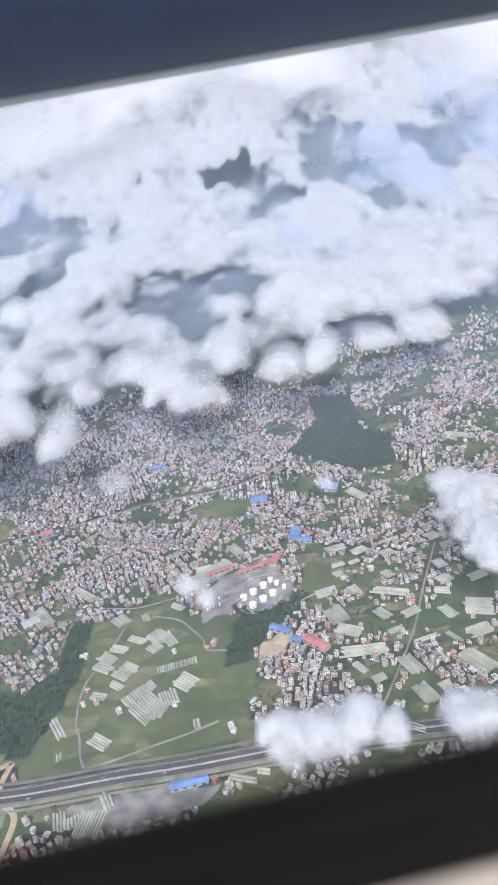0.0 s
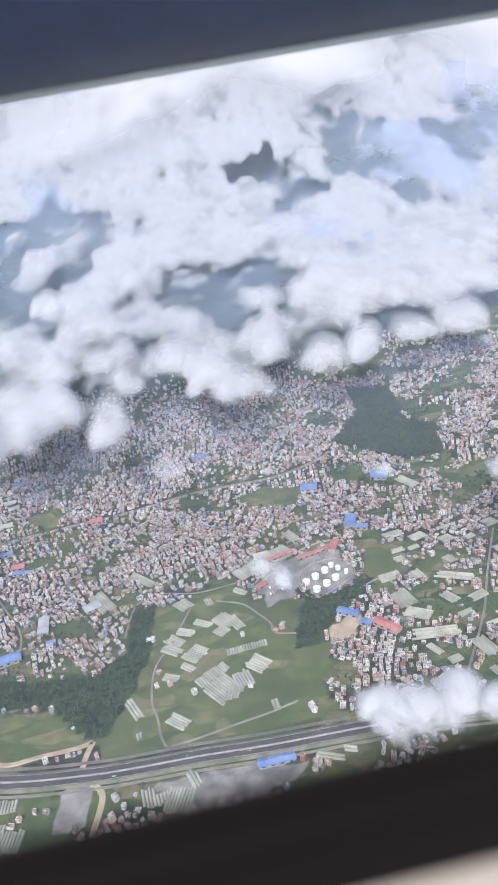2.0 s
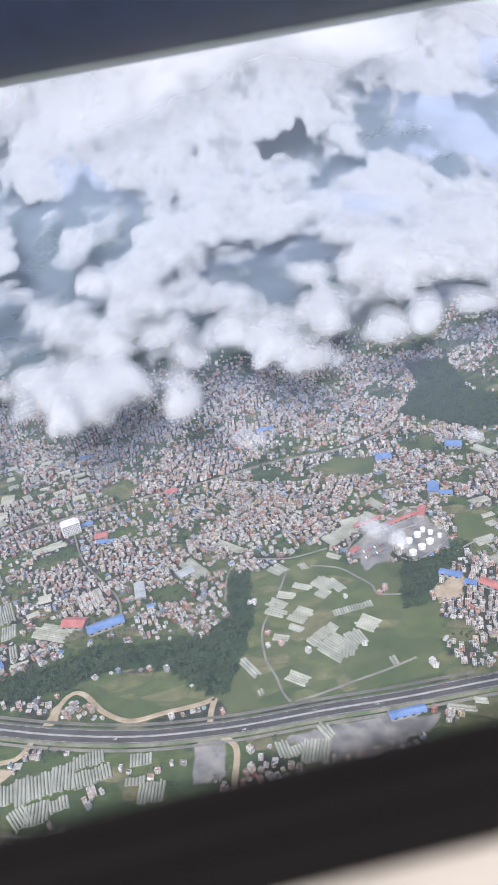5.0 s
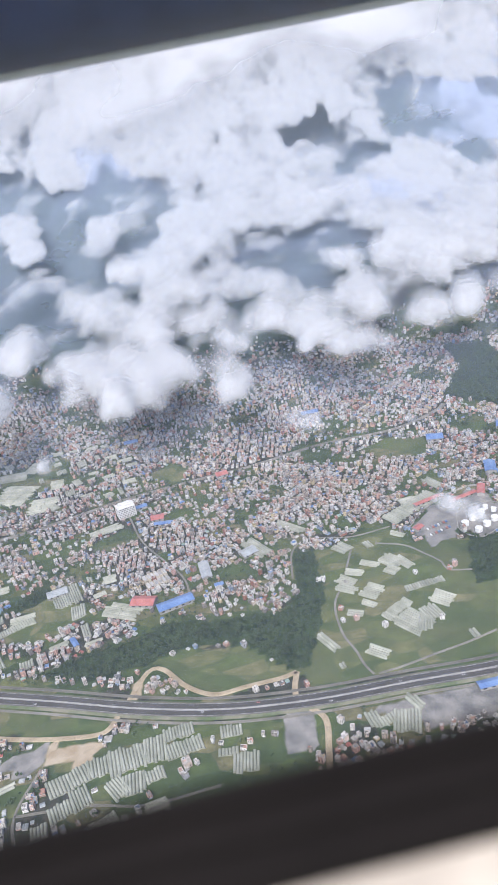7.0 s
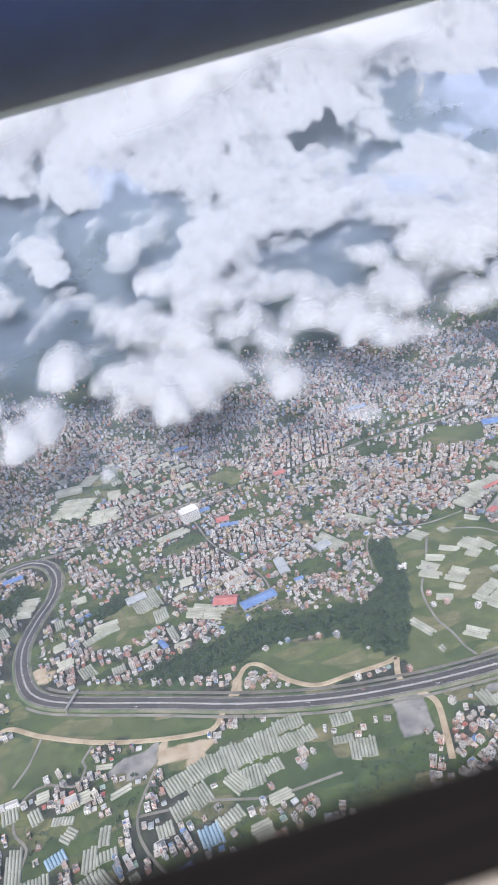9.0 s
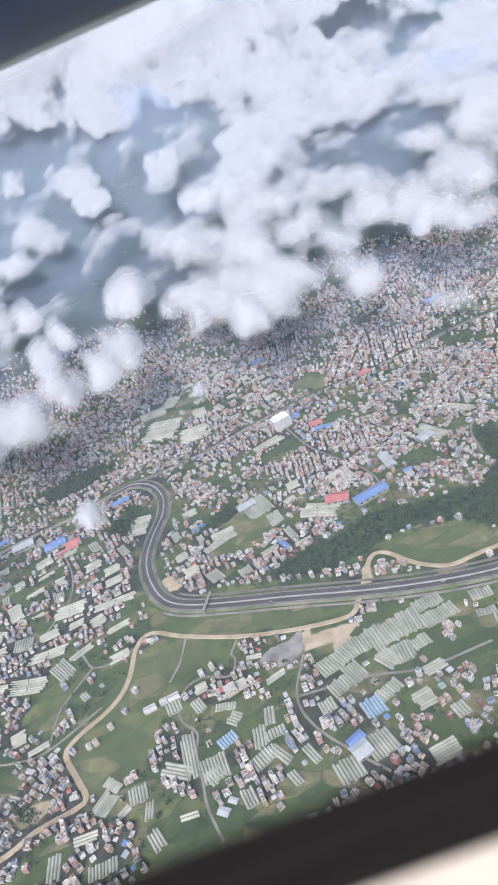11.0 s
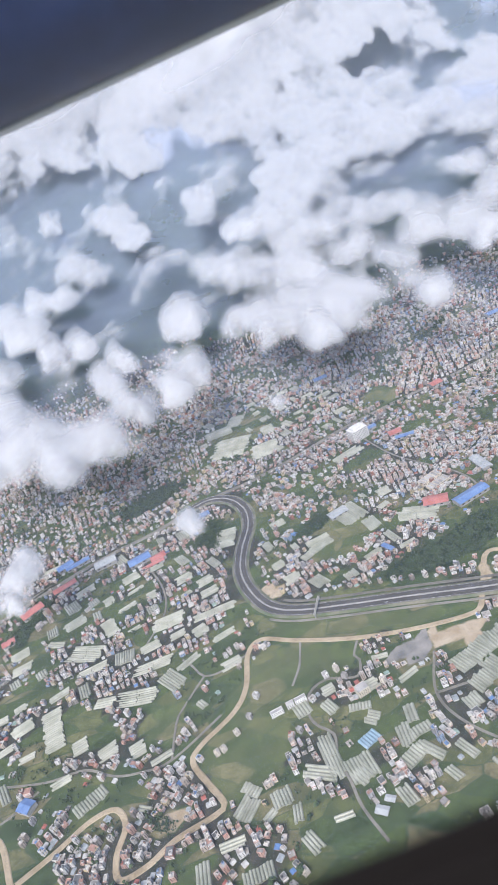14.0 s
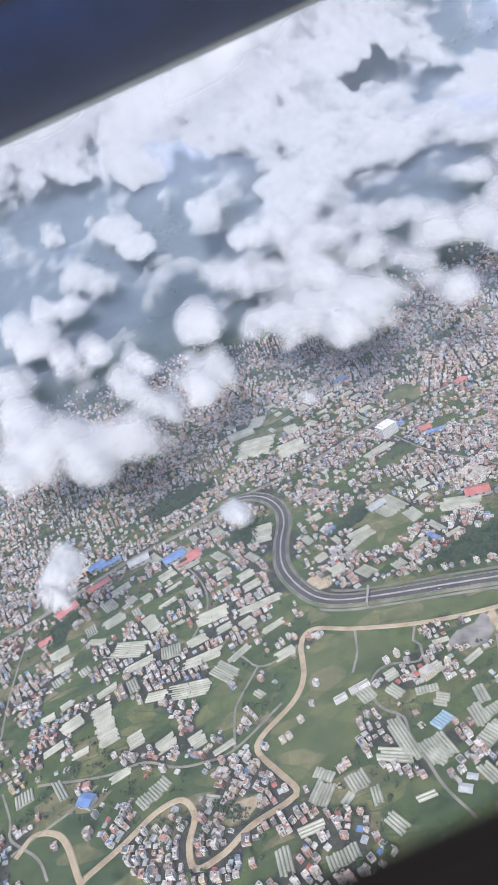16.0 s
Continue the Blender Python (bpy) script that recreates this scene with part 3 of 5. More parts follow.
GREENHOUSES_EAST = [(66, 620, 107, 30, 19), (84, 557, 178, 46, 14), (75, 591, 150, 30, 15), (132, 649, 157, 39, 11), (107, 448, 145, 16, 8), (186, 518, 120, 34, 18), (189, 636, 161, 18, 10), (144, 891, 118, 40, 14), (216, 600, 162, 29, 25), (-82, 765, 12, 24, 16), (324, 987, 145, 40, 11), (-40, 797, 117, 31, 12)]
GREENHOUSES_SOUTH = [(-471, 407, 118, 19, 34), (-447, 417, 105, 20, 18), (-432, 419, 103, 31, 11), (-416, 422, 106, 25, 21), (-398, 426, 98, 28, 18), (-378, 442, 101, 15, 24), (-372, 424, 107, 17, 30), (-414, 395, 98, 21, 18), (-427, 392, 127, 21, 14), (-458, 388, 117, 22, 14), (-318, 399, 87, 20, 20), (-333, 412, 90, 8, 16), (-330, 434, 94, 13, 17), (-177, 414, 76, 25, 21), (-194, 418, 105, 11, 16), (-164, 432, 113, 15, 8), (-396, 400, 108, 13, 15)]
GREENHOUSES_BEND = [(-450, 348, 108, 19, 16), (-452, 314, 111, 22, 20), (-480, 300, 108, 20, 18), (-487, 361, 107, 14, 12), (-545, 330, 120, 14, 21), (-532, 330, 129, 22, 8), (-548, 350, 93, 21, 10), (-534, 350, 103, 9, 16), (-538, 368, 90, 18, 9), (-577, 391, 83, 8, 17), (-569, 376, 145, 12, 12), (-576, 356, 121, 12, 15), (-472, 378, 115, 17, 19), (-434, 360, 119, 13, 20), (-548, 439, 176, 16, 5), (-588, 327, 125, 16, 13)]
GREENHOUSES_TRACK = [(-680, 344, 54, 9, 16), (-685, 328, 55, 19, 15), (-655, 328, 104, 16, 15), (-666, 317, 41, 11, 6), (-644, 312, 90, 16, 7), (-621, 340, 154, 28, 11), (-610, 351, 101, 43, 12), (-588, 333, 105, 23, 20), (-609, 298, 3, 17, 5)]
GREENHOUSES_WEST = [(-863, 576, 158, 43, 22), (-849, 546, 12, 34, 10), (-827, 491, 172, 22, 11), (-793, 486, 171, 43, 18), (-755, 496, 130, 31, 17), (-778, 526, 5, 43, 13), (-813, 552, 96, 19, 20), (-825, 377, 127, 15, 28), (-764, 592, 6, 37, 19), (-708, 584, 6, 49, 10), (-905, 608, 157, 26, 9), (-838, 611, 24, 17, 28), (-698, 303, 5, 21, 8), (-722, 286, 95, 21, 10), (-679, 274, 99, 13, 22), (-738, 516, 33, 27, 8), (-723, 452, 128, 11, 7), (-774, 356, 153, 13, 5), (-880, 473, 18, 20, 50)]
GREENHOUSES_TOWN = [(-452, 635, 155, 45, 23), (-671, 986, 163, 58, 51), (-616, 940, 1, 42, 38), (-82, 748, 121, 27, 71), (-500, 830, 26, 41, 15), (-572, 645, 13, 28, 20), (-527, 682, 113, 41, 30), (-289, 724, 122, 44, 18), (-690, 1050, 0, 45, 24), (-242, 763, 134, 46, 11)]
GREENHOUSES_RIVER = [(-690, 726, 172, 27, 36), (-598, 932, 126, 31, 12), (-664, 998, 142, 28, 25), (-577, 634, 121, 12, 39), (-486, 832, 24, 24, 11), (-657, 1073, 158, 27, 32), (-604, 1002, 5, 22, 24), (-506, 647, 104, 25, 15)]
BLUE_ONES = {(-450, 348), (-576, 356)}
tunnel_meshes = {}


def tunnel_mesh(length, width, mat):
    key = (length, width, mat.name)
    if key not in tunnel_meshes:
        bm = bmesh.new()
        prof = [(-0.5, 0.0), (-0.5, 0.38), (-0.36, 0.72), (-0.13, 0.94), (0.13, 0.94), (0.36, 0.72), (0.5, 0.38), (0.5, 0.0)]
        parts = max(1, round(length / 22))
        for p in range(parts):
            x0, x1 = length * (p / parts - 0.5) + 0.35, length * ((p + 1) / parts - 0.5) - 0.35
            rings = []
            for k in range(4):
                s = 1.0 if k % 2 else 0.965
                rings.append([bm.verts.new((x0 + (x1 - x0) * k / 3, a * width * s, 2.0 * h * s)) for a, h in prof])
            for r0, r1 in zip(rings, rings[1:]):
                for i in range(7):
                    bm.faces.new((r0[i], r0[i + 1], r1[i + 1], r1[i]))
            bm.faces.new(rings[0])
            bm.faces.new(rings[-1][::-1])
        tunnel_meshes[key] = finish(bm, "tunnel", mat)
    return tunnel_meshes[key]


taken = []


def greenhouse(cx, cy, ang, length, width):
    mat = FILM_BLUE if (cx, cy) in BLUE_ONES else FILM
    root = empty("greenhouse", pose(cx, cy, height(cx, cy), 0, 0, ang), "row of pale plastic-film greenhouse tunnels among vegetable plots", "greenhouse", "greenhouses of the valley")
    n = max(1, round(width / 2.9))
    pitch = width / n
    rng = random.Random(cx * 31 + cy)
    c, s = math.cos(radians(ang)), math.sin(radians(ang))
    for i in range(n):
        off = (i - (n - 1) / 2) * pitch
        slide = rng.uniform(-0.06, 0.06) * length
        x, y = cx + c * slide - s * off, cy + s * slide + c * off
        ln = 2 * round(length * rng.uniform(0.88, 1.0) / 2)
        ob = new("tunnel", tunnel_mesh(ln, round(pitch * 0.95, 1), mat))
        ob.parent = root
        ob.matrix_basis = pose(slide, off, height(x, y) - height(cx, cy) - 0.1, 0, 0, rng.uniform(-0.8, 0.8))
    taken.append((cx, cy, ang, length / 2 + 3, width / 2 + 3))


for rows in (GREENHOUSES_BASIN, GREENHOUSES_BASIN_EDGE, GREENHOUSES_EAST, GREENHOUSES_SOUTH, GREENHOUSES_BEND, GREENHOUSES_TRACK, GREENHOUSES_WEST, GREENHOUSES_TOWN, GREENHOUSES_RIVER):
    for row in rows:
        greenhouse(row[0], row[1], row[2], round(row[3] * 1.08), round(row[4] * 1.15))


def free_of_taken(x, y):
    ok = np.ones(np.asarray(x).shape, bool)
    for cx, cy, ang, a, b in taken:
        c, s = math.cos(radians(ang)), math.sin(radians(ang))
        u, v = (x - cx) * c + (y - cy) * s, -(x - cx) * s + (y - cy) * c
        ok &= ~((np.abs(u) < a) & (np.abs(v) < b))
    return ok


# smaller rows scattered over the farmland between
rng = random.Random(77)
made = 0
for k in range(4000):
    x0, x1, y0, y1 = rng.choice(((-960, -690, 400, 780), (-960, -690, 400, 780), (-690, -380, 285, 440), (60, 300, 470, 760), (-720, -480, 930, 1120), (-640, -470, 560, 720)))
    x, y = rng.uniform(x0, x1), rng.uniform(y0, y1)
    l, w = rng.uniform(14, 30), rng.uniform(6, 18)
    ang = rng.choice((15, 20, 25, 110, 120))
    around = [(x + rx, y + ry) for rx in (-l / 2, 0, l / 2) for ry in (-l / 2, 0, l / 2)]
    ax, ay = np.array([q[0] for q in around]), np.array([q[1] for q in around])
    if free_of_taken(ax, ay).all() and clear_of_roads(ax, ay, -3).all() and not any_of(FOREST + MEADOWS[4:] + GRAVEL + SOIL, ax, ay).any():
        greenhouse(round(x), round(y), ang, round(l), round(w))
        made += 1
        if made == 150:
            break

# ---- large sheds and halls ----
bm = bmesh.new()
box(bm, -1.5, 1.5, -0.06, 0.06, -0.8, 0.8)
SHED_WINDOW = finish(bm, "window", GLASS_DARK)


def shed(cx, cy, ang, length, width, tall, roof_mat, label):
    tall *= 0.72
    root = empty("industrial_shed", pose(cx, cy, height(cx, cy) - 0.3, 0, 0, ang), label, "shed", "large sheds of the town")
    bm = bmesh.new()
    box(bm, -length / 2, length / 2, -width / 2, width / 2, 0, tall, bottom=False)
    part("wall", bm, GREY, root)
    bm = bmesh.new()
    ridge, over, n = tall + width * 0.16, 0.7, max(6, int(length / 1.5))
    rings = []
    for k in range(n + 1):
        x, up = -length / 2 - over + (length + 2 * over) * k / n, 0.16 * (k % 2)
        rings.append([bm.verts.new((x, s * (width / 2 + over), z)) if s else bm.verts.new((x, 0, z)) for s, z in ((-1, tall - 0.15), (-1, tall + 0.1 + up), (0, ridge + 0.2 + up), (1, tall + 0.1 + up), (1, tall - 0.15), (0, ridge - 0.05))])
    for p, q in zip(rings, rings[1:]):
        for i in range(6):
            bm.faces.new((p[i], p[(i + 1) % 6], q[(i + 1) % 6], q[i]))
    bm.faces.new(rings[0])
    bm.faces.new(rings[-1][::-1])
    part("roof", bm, roof_mat, root)
    for k in range(max(2, int(length / 8))):
        x = -length / 2 + 4 + k * 8
        if x + 2 < length / 2:
            for s in (-1, 1):
                part("window", SHED_WINDOW, None, root, at=pose(x, s * width / 2, tall * 0.6))
    taken.append((cx, cy, ang, length / 2 + 3, width / 2 + 3))


BLUE, RED, PALE = "long shed with a blue corrugated metal roof", "long shed with a faded red metal roof", "long shed with a pale grey metal roof"
for row in (
    (-427, 643, -14, 28, 17, 7, RED_TIN, RED), (-389, 631, 20, 42, 15, 7, BLUE_TIN, BLUE), (42, 803, 75, 30, 14, 7, BLUE_TIN, BLUE), (54, 785, -15, 16, 10, 6, BLUE_TIN, BLUE),
    (110, 923, -20, 24, 22, 8, BLUE_TIN, BLUE), (2, 924, -10, 24, 20, 8, BLUE_TIN, BLUE), (-167, 1108, 10, 30, 14, 7, BLUE_TIN, BLUE), (-93, 433, 6, 32, 8, 5, BLUE_TIN, BLUE),
    (3, 610, -35, 24, 9, 6, BLUE_TIN, BLUE), (18, 589, -30, 12, 8, 5, BLUE_TIN, BLUE), (38, 577, -50, 30, 11, 6, RED_TIN, RED), (-811, 735, 18, 30, 18, 7, BLUE_TIN, BLUE),
    (-784, 728, 18, 20, 14, 7, RED_TIN, RED), (-790, 716, 15, 30, 6, 5, RED_TIN, RED), (-861, 752, 14, 30, 17, 8, GREY_TIN, PALE), (-925, 775, 30, 24, 14, 7, BLUE_TIN, BLUE), (-915, 722, 25, 32, 12, 7, RED_TIN, RED),
    (-955, 690, 35, 30, 16, 7, RED_TIN, RED), (-975, 640, 20, 16, 12, 6, RED_TIN, RED), (-886, 387, -30, 14, 12, 7, BLUE_TIN, BLUE), (-905, 770, 20, 34, 10, 7, BLUE_TIN, BLUE),
    (-725, 800, 15, 26, 11, 6, BLUE_TIN, BLUE), (-455, 880, 20, 22, 9, 6, BLUE_TIN, BLUE), (-425, 840, 5, 18, 14, 6, RED_TIN, RED), (-415, 822, -5, 26, 8, 5, BLUE_TIN, BLUE),
    (-470, 322, 30, 14, 8, 5, BLUE_TIN, BLUE), (-468, 312, 25, 14, 14, 5, GREY_TIN, PALE), (-581, 293, -30, 9, 6, 3, GREY_TIN, PALE), (-573, 300, -30, 7, 4, 3, GREY_TIN, PALE), (-338, 655, 12, 10, 6, 5, BLUE_TIN, BLUE),
    (-355, 690, 100, 34, 12, 5, GREY_TIN, PALE), (-300, 715, 30, 20, 16, 5, GREY_TIN, PALE), (-540, 690, 20, 24, 14, 5, GREY_TIN, PALE), (-60, 752, 22, 40, 6, 5, RED_TIN, RED), (-18, 742, 22, 44, 6, 5, RED_TIN, RED),
    (10, 750, 70, 24, 9, 6, RED_TIN, RED), (-88, 695, 40, 12, 8, 5, RED_TIN, RED), (-330, 945, 15, 18, 14, 7, RED_TIN, RED), (-490, 1110, 10, 24, 14, 7, BLUE_TIN, BLUE), (-500, 590, 120, 16, 5, 4, BLUE_TIN, BLUE),
):
    shed(*row)

# the large white block beside the main road
root = empty("office_block", pose(-473, 868, height(-473, 868) - 0.3, 0, 0, 22), "large white concrete block of many storeys with rows of windows", "building")
bm = bmesh.new()
box(bm, -13, 13, -9, 9, 0, 17, bottom=False)
box(bm, -9, 9, -6, 6, 17, 20, bottom=False)
part("wall", bm, WHITEWASH, root)
bm = bmesh.new()
for z in range(6):
    for x in np.arange(-12, 11, 2.4):
        for s in (-1, 1):
            box(bm, x, x + 1.5, s * 9 - 0.06, s * 9 + 0.06, 1.2 + z * 2.7, 2.7 + z * 2.7)
    for y in np.arange(-8, 7, 2.4):
        for s in (-1, 1):
            box(bm, s * 13 - 0.06, s * 13 + 0.06, y, y + 1.5, 1.2 + z * 2.7, 2.7 + z * 2.7)
part("windows", bm, GLASS_DARK, root)
bm = bmesh.new()
for z in range(1, 7):
    for (x0, x1, y0, y1) in ((-13.3, 13.3, -9.3, -9), (-13.3, 13.3, 9, 9.3), (-13.3, -13, -9, 9), (13, 13.3, -9, 9)):
        box(bm, x0, x1, y0, y1, z * 2.7 + 0.3, z * 2.7 + 0.7)
part("floor_bands", bm, WHITEWASH, root)
taken.append((-473, 868, 22, 17, 13))

# ---- fuel depot ----
def fuel_tank(x, y, r, h):
    root = empty("fuel_tank", pose(x, y, height(x, y) - 0.2), "white cylindrical fuel storage tank with a shallow cone roof", "tank", "tanks of the depot")
    bm = bmesh.new()
    tube(bm, r, r, 0, h, 28)
    part("shell", bm, PAINT_WHITE, root, smooth=False)
    bm = bmesh.new()
    tube(bm, r + 0.15, r + 0.15, h - 0.1, h + 0.12, 28)
    tube(bm, r + 0.1, 0, h + 0.12, h + 1.0, 28)
    part("roof", bm, PAINT_WHITE, root)
    bm = bmesh.new()
    for k in range(14):
        a = k * 0.11
        box(bm, (r + 0.1) * math.cos(a), (r + 0.9) * math.cos(a) + 0.05, (r + 0.1) * math.sin(a), (r + 0.1) * math.sin(a) + 0.5, h * k / 14, h * k / 14 + 0.12)
    part("stair", bm, METAL, root)


for x, y, r, h in ((-34, 682, 4.4, 5.0), (-22, 690, 4.4, 5.0), (-9, 699, 4.4, 5.0), (-24, 664, 4.4, 5.0), (-11, 672, 4.4, 5.0), (1, 680, 4.4, 5.0), (0, 708, 3.2, 4.6), (7, 699, 3.2, 4.6), (15, 688, 2.4, 5.0)):
    fuel_tank(x, y, r, h)
ribbon("bund_wall", smooth_line([(-44, 680), (-30, 716), (10, 722), (26, 690), (8, 668), (-24, 650), (-40, 664), (-44, 680)], 6), [(-0.3, 0), (-0.3, 1.4), (0.3, 1.4), (0.3, 0)], CONCRETE, "low concrete wall around the tanks", "wall")
ribbon("compound_wall", smooth_line([(-95, 704), (-64, 740), (8, 766), (26, 700)], 6), [(-0.25, 0), (-0.25, 2.4), (0.25, 2.4), (0.25, 0)], CONCRETE, "concrete wall around the depot yard", "wall")
ribbon("compound_wall", smooth_line([(24, 652), (52, 664), (66, 640), (60, 618)], 6), [(-0.25, 0), (-0.25, 2.0), (0.25, 2.0), (0.25, 0)], CONCRETE, "concrete wall around a bare plot", "wall")


def vehicle(x, y, ang, truck, z=None, mat=None):
    mat = mat or PAINT_WHITE
    base = height(x, y) if z is None else z
    k = 0.65
    root = empty("truck" if truck else "car", pose(x, y, base + 0.1, 0, 0, ang) @ Matrix.Scale(k, 4), "tanker truck parked in the yard" if truck else "small white car on the road", "truck" if truck else "car", "vehicles")
    l, w = (8.0, 2.5) if truck else (4.2, 1.8)
    bm = bmesh.new()
    if truck:
        box(bm, -l / 2, l / 2 - 2.3, -w / 2, w / 2, 1.1, 3.0)
        part("tank", bm, mat, root)
        bm = bmesh.new()
        box(bm, l / 2 - 2.0, l / 2, -w / 2, w / 2, 0.6, 2.7)
        part("cab", bm, GREY, root)
    else:
        box(bm, -l / 2, l / 2, -w / 2, w / 2, 0.35, 0.85)
        part("body", bm, mat, root)
        bm = bmesh.new()
        vs = box(bm, -l * 0.3, l * 0.2, -w * 0.45, w * 0.45, 0.85, 1.45)
        for v in vs[4:]:
            v.co.x *= 0.75
        part("cabin", bm, GLASS_DARK, root)
    bm = bmesh.new()
    tube(bm, 0.45, 0.45, -0.12, 0.12, 10)
    me = finish(bm, "wheel", TANK_BLACK)
    for sx in (-0.32, 0.32):
        for sy in (-0.45, 0.45):
            part("wheel", me, None, root, at=pose(sx * l, sy * w, 0.45, 90))


for i in range(16):
    vehicle(-78 + (i % 8) * 3.6, 676 + (i // 8) * 13 + (i % 8) * 1.2, 100, True, mat=(PAINT_WHITE, GREY, RED_TIN, BLUE_TIN)[i % 4])
for i, k in enumerate((30, 44, 58, 66, 75, 83, 92, 101, 108, 120, 131)):
    (x, y), (x1, y1) = HIGHWAY[k], HIGHWAY[k + 1]
    a = math.atan2(y1 - y, x1 - x)
    o = (2.8, -2.8, 5.0, -5.0)[i % 4]
    vehicle(x - math.sin(a) * o, y + math.cos(a) * o, math.degrees(a) + (180 if o > 0 else 0), False, z=height(x, y) + 1.4, mat=(PAINT_WHITE, GREY, PAINT_WHITE, RED_TIN)[i % 4])

# footbridge over the highway
k = min(range(len(HIGHWAY)), key=lambda i: abs(HIGHWAY[i][0] + 592))
(x, y), (x1, y1) = HIGHWAY[k], HIGHWAY[k + 1]
root = empty("footbridge", pose(x, y, height(x, y), 0, 0, math.degrees(math.atan2(y1 - y, x1 - x))), "narrow pale steel footbridge across the highway", "bridge")
bm = bmesh.new()
box(bm, -1.1, 1.1, -14, 14, 5.4, 5.7)
part("deck", bm, CONCRETE, root)
for s in (-1, 1):
    bm = bmesh.new()
    box(bm, s * 1.05 - 0.06, s * 1.05 + 0.06, -14, 14, 5.7, 6.4)
    part("railing", bm, METAL, root)
for q in (-13.5, 0, 13.5):
    bm = bmesh.new()
    box(bm, -0.4, 0.4, q - 0.4, q + 0.4, -0.5, 5.4)
    part("pier", bm, CONCRETE, root)


# ---- houses ----
def window_mesh():
    bm = bmesh.new()
    box(bm, -0.65, 0.65, -0.05, 0.05, -0.65, 0.65)
    return finish(bm, "window", GLASS_DARK)


WINDOW = window_mesh()


def house_prototype(w, d, floors, wall, label, seed):
    """A flat-roofed concrete house: parapet, stair tower, water tank, floor slabs, windows."""
    rng = random.Random(seed)
    root = empty("house", pose(0, 0, -400), label, "house", "houses of the valley")
    h = floors * 3.0
    bm = bmesh.new()
    o, i = [(-w / 2, -d / 2), (w / 2, -d / 2), (w / 2, d / 2), (-w / 2, d / 2)], [(-w / 2 + 0.25, -d / 2 + 0.25), (w / 2 - 0.25, -d / 2 + 0.25), (w / 2 - 0.25, d / 2 - 0.25), (-w / 2 + 0.25, d / 2 - 0.25)]
    rings = [[bm.verts.new((*q, z)) for q in r] for r, z in ((o, -1.0), (o, h + 0.9), (i, h + 0.9), (i, h))]
    for a, b in zip(rings, rings[1:]):
        for k in range(4):
            bm.faces.new((a[k], a[(k + 1) % 4], b[(k + 1) % 4], b[k]))
    part("wall", bm, wall, root)
    bm = bmesh.new()
    box(bm, -w / 2 + 0.26, w / 2 - 0.26, -d / 2 + 0.26, d / 2 - 0.26, h - 0.15, h + 0.06)
    part("roof", bm, ROOF_GREY, root)
    bm = bmesh.new()
    for f in range(1, floors + 1):
        box(bm, -w / 2 - 0.35, w / 2 + 0.35, -d / 2 - (1.1 if f < floors + 1 and seed % 2 else 0.35), d / 2 + 0.35, f * 3.0 - 0.2, f * 3.0 + 0.02)
    part("floor_slabs", bm, CONCRETE, root)
    sx, sy = rng.choice((-1, 1)), rng.choice((-1, 1))
    bm = bmesh.new()
    box(bm, sx * w * 0.24 - w * 0.2, sx * w * 0.24 + w * 0.2, sy * d * 0.24 - d * 0.2, sy * d * 0.24 + d * 0.2, h + 0.07, h + 2.6, bottom=False)
    box(bm, sx * w * 0.24 - w * 0.23, sx * w * 0.24 + w * 0.23, sy * d * 0.24 - d * 0.23, sy * d * 0.24 + d * 0.23, h + 2.6, h + 2.8)
    tower = part("stair_tower", bm, wall, root)
    bm = bmesh.new()
    tube(bm, 0.75, 0.75, h + 2.81, h + 4.1, 10, sx * w * 0.24, sy * d * 0.24)
    tube(bm, 0.75, 0.2, h + 4.1, h + 4.4, 10, sx * w * 0.24, sy * d * 0.24)
    part("water_tank", bm, TANK_BLACK if seed % 3 else PAINT_WHITE, tower, "water tank on the roof")
    for f in range(floors):
        z = f * 3.0 + 1.5
        for s in (-1, 1):
            for q in (-0.27, 0.27):
                part("window", WINDOW, None, root, at=pose(q * w, s * d / 2, z))
            part("window", WINDOW, None, root, at=pose(s * w / 2, 0.12 * d, z, 0, 0, 90))
    root.scale = (0.57, 0.57, 0.56)
    return root


PROTOTYPES = [house_prototype(*row) for row in (
    (8.2, 7.2, 3, CREAM, "cream flat-roofed three-storey house with roof tank", 1), (7.2, 8.5, 2, WHITEWASH, "white flat-roofed two-storey house", 2), (8.6, 7.5, 3, PINK, "pink rendered three-storey house with stair tower", 3),
    (6.8, 8.0, 3, GREY, "unpainted grey concrete four-storey house", 4), (8.5, 8.5, 2, BRICK, "red brick two-storey house with flat roof", 5), (8.2, 8.6, 3, WHITEWASH, "white three-storey house with balconies and roof tank", 7),
    (7.0, 8.0, 1, GREY, "single-storey grey concrete house", 8), (7.2, 7.2, 4, CREAM, "tall cream concrete house with balconies", 9))]


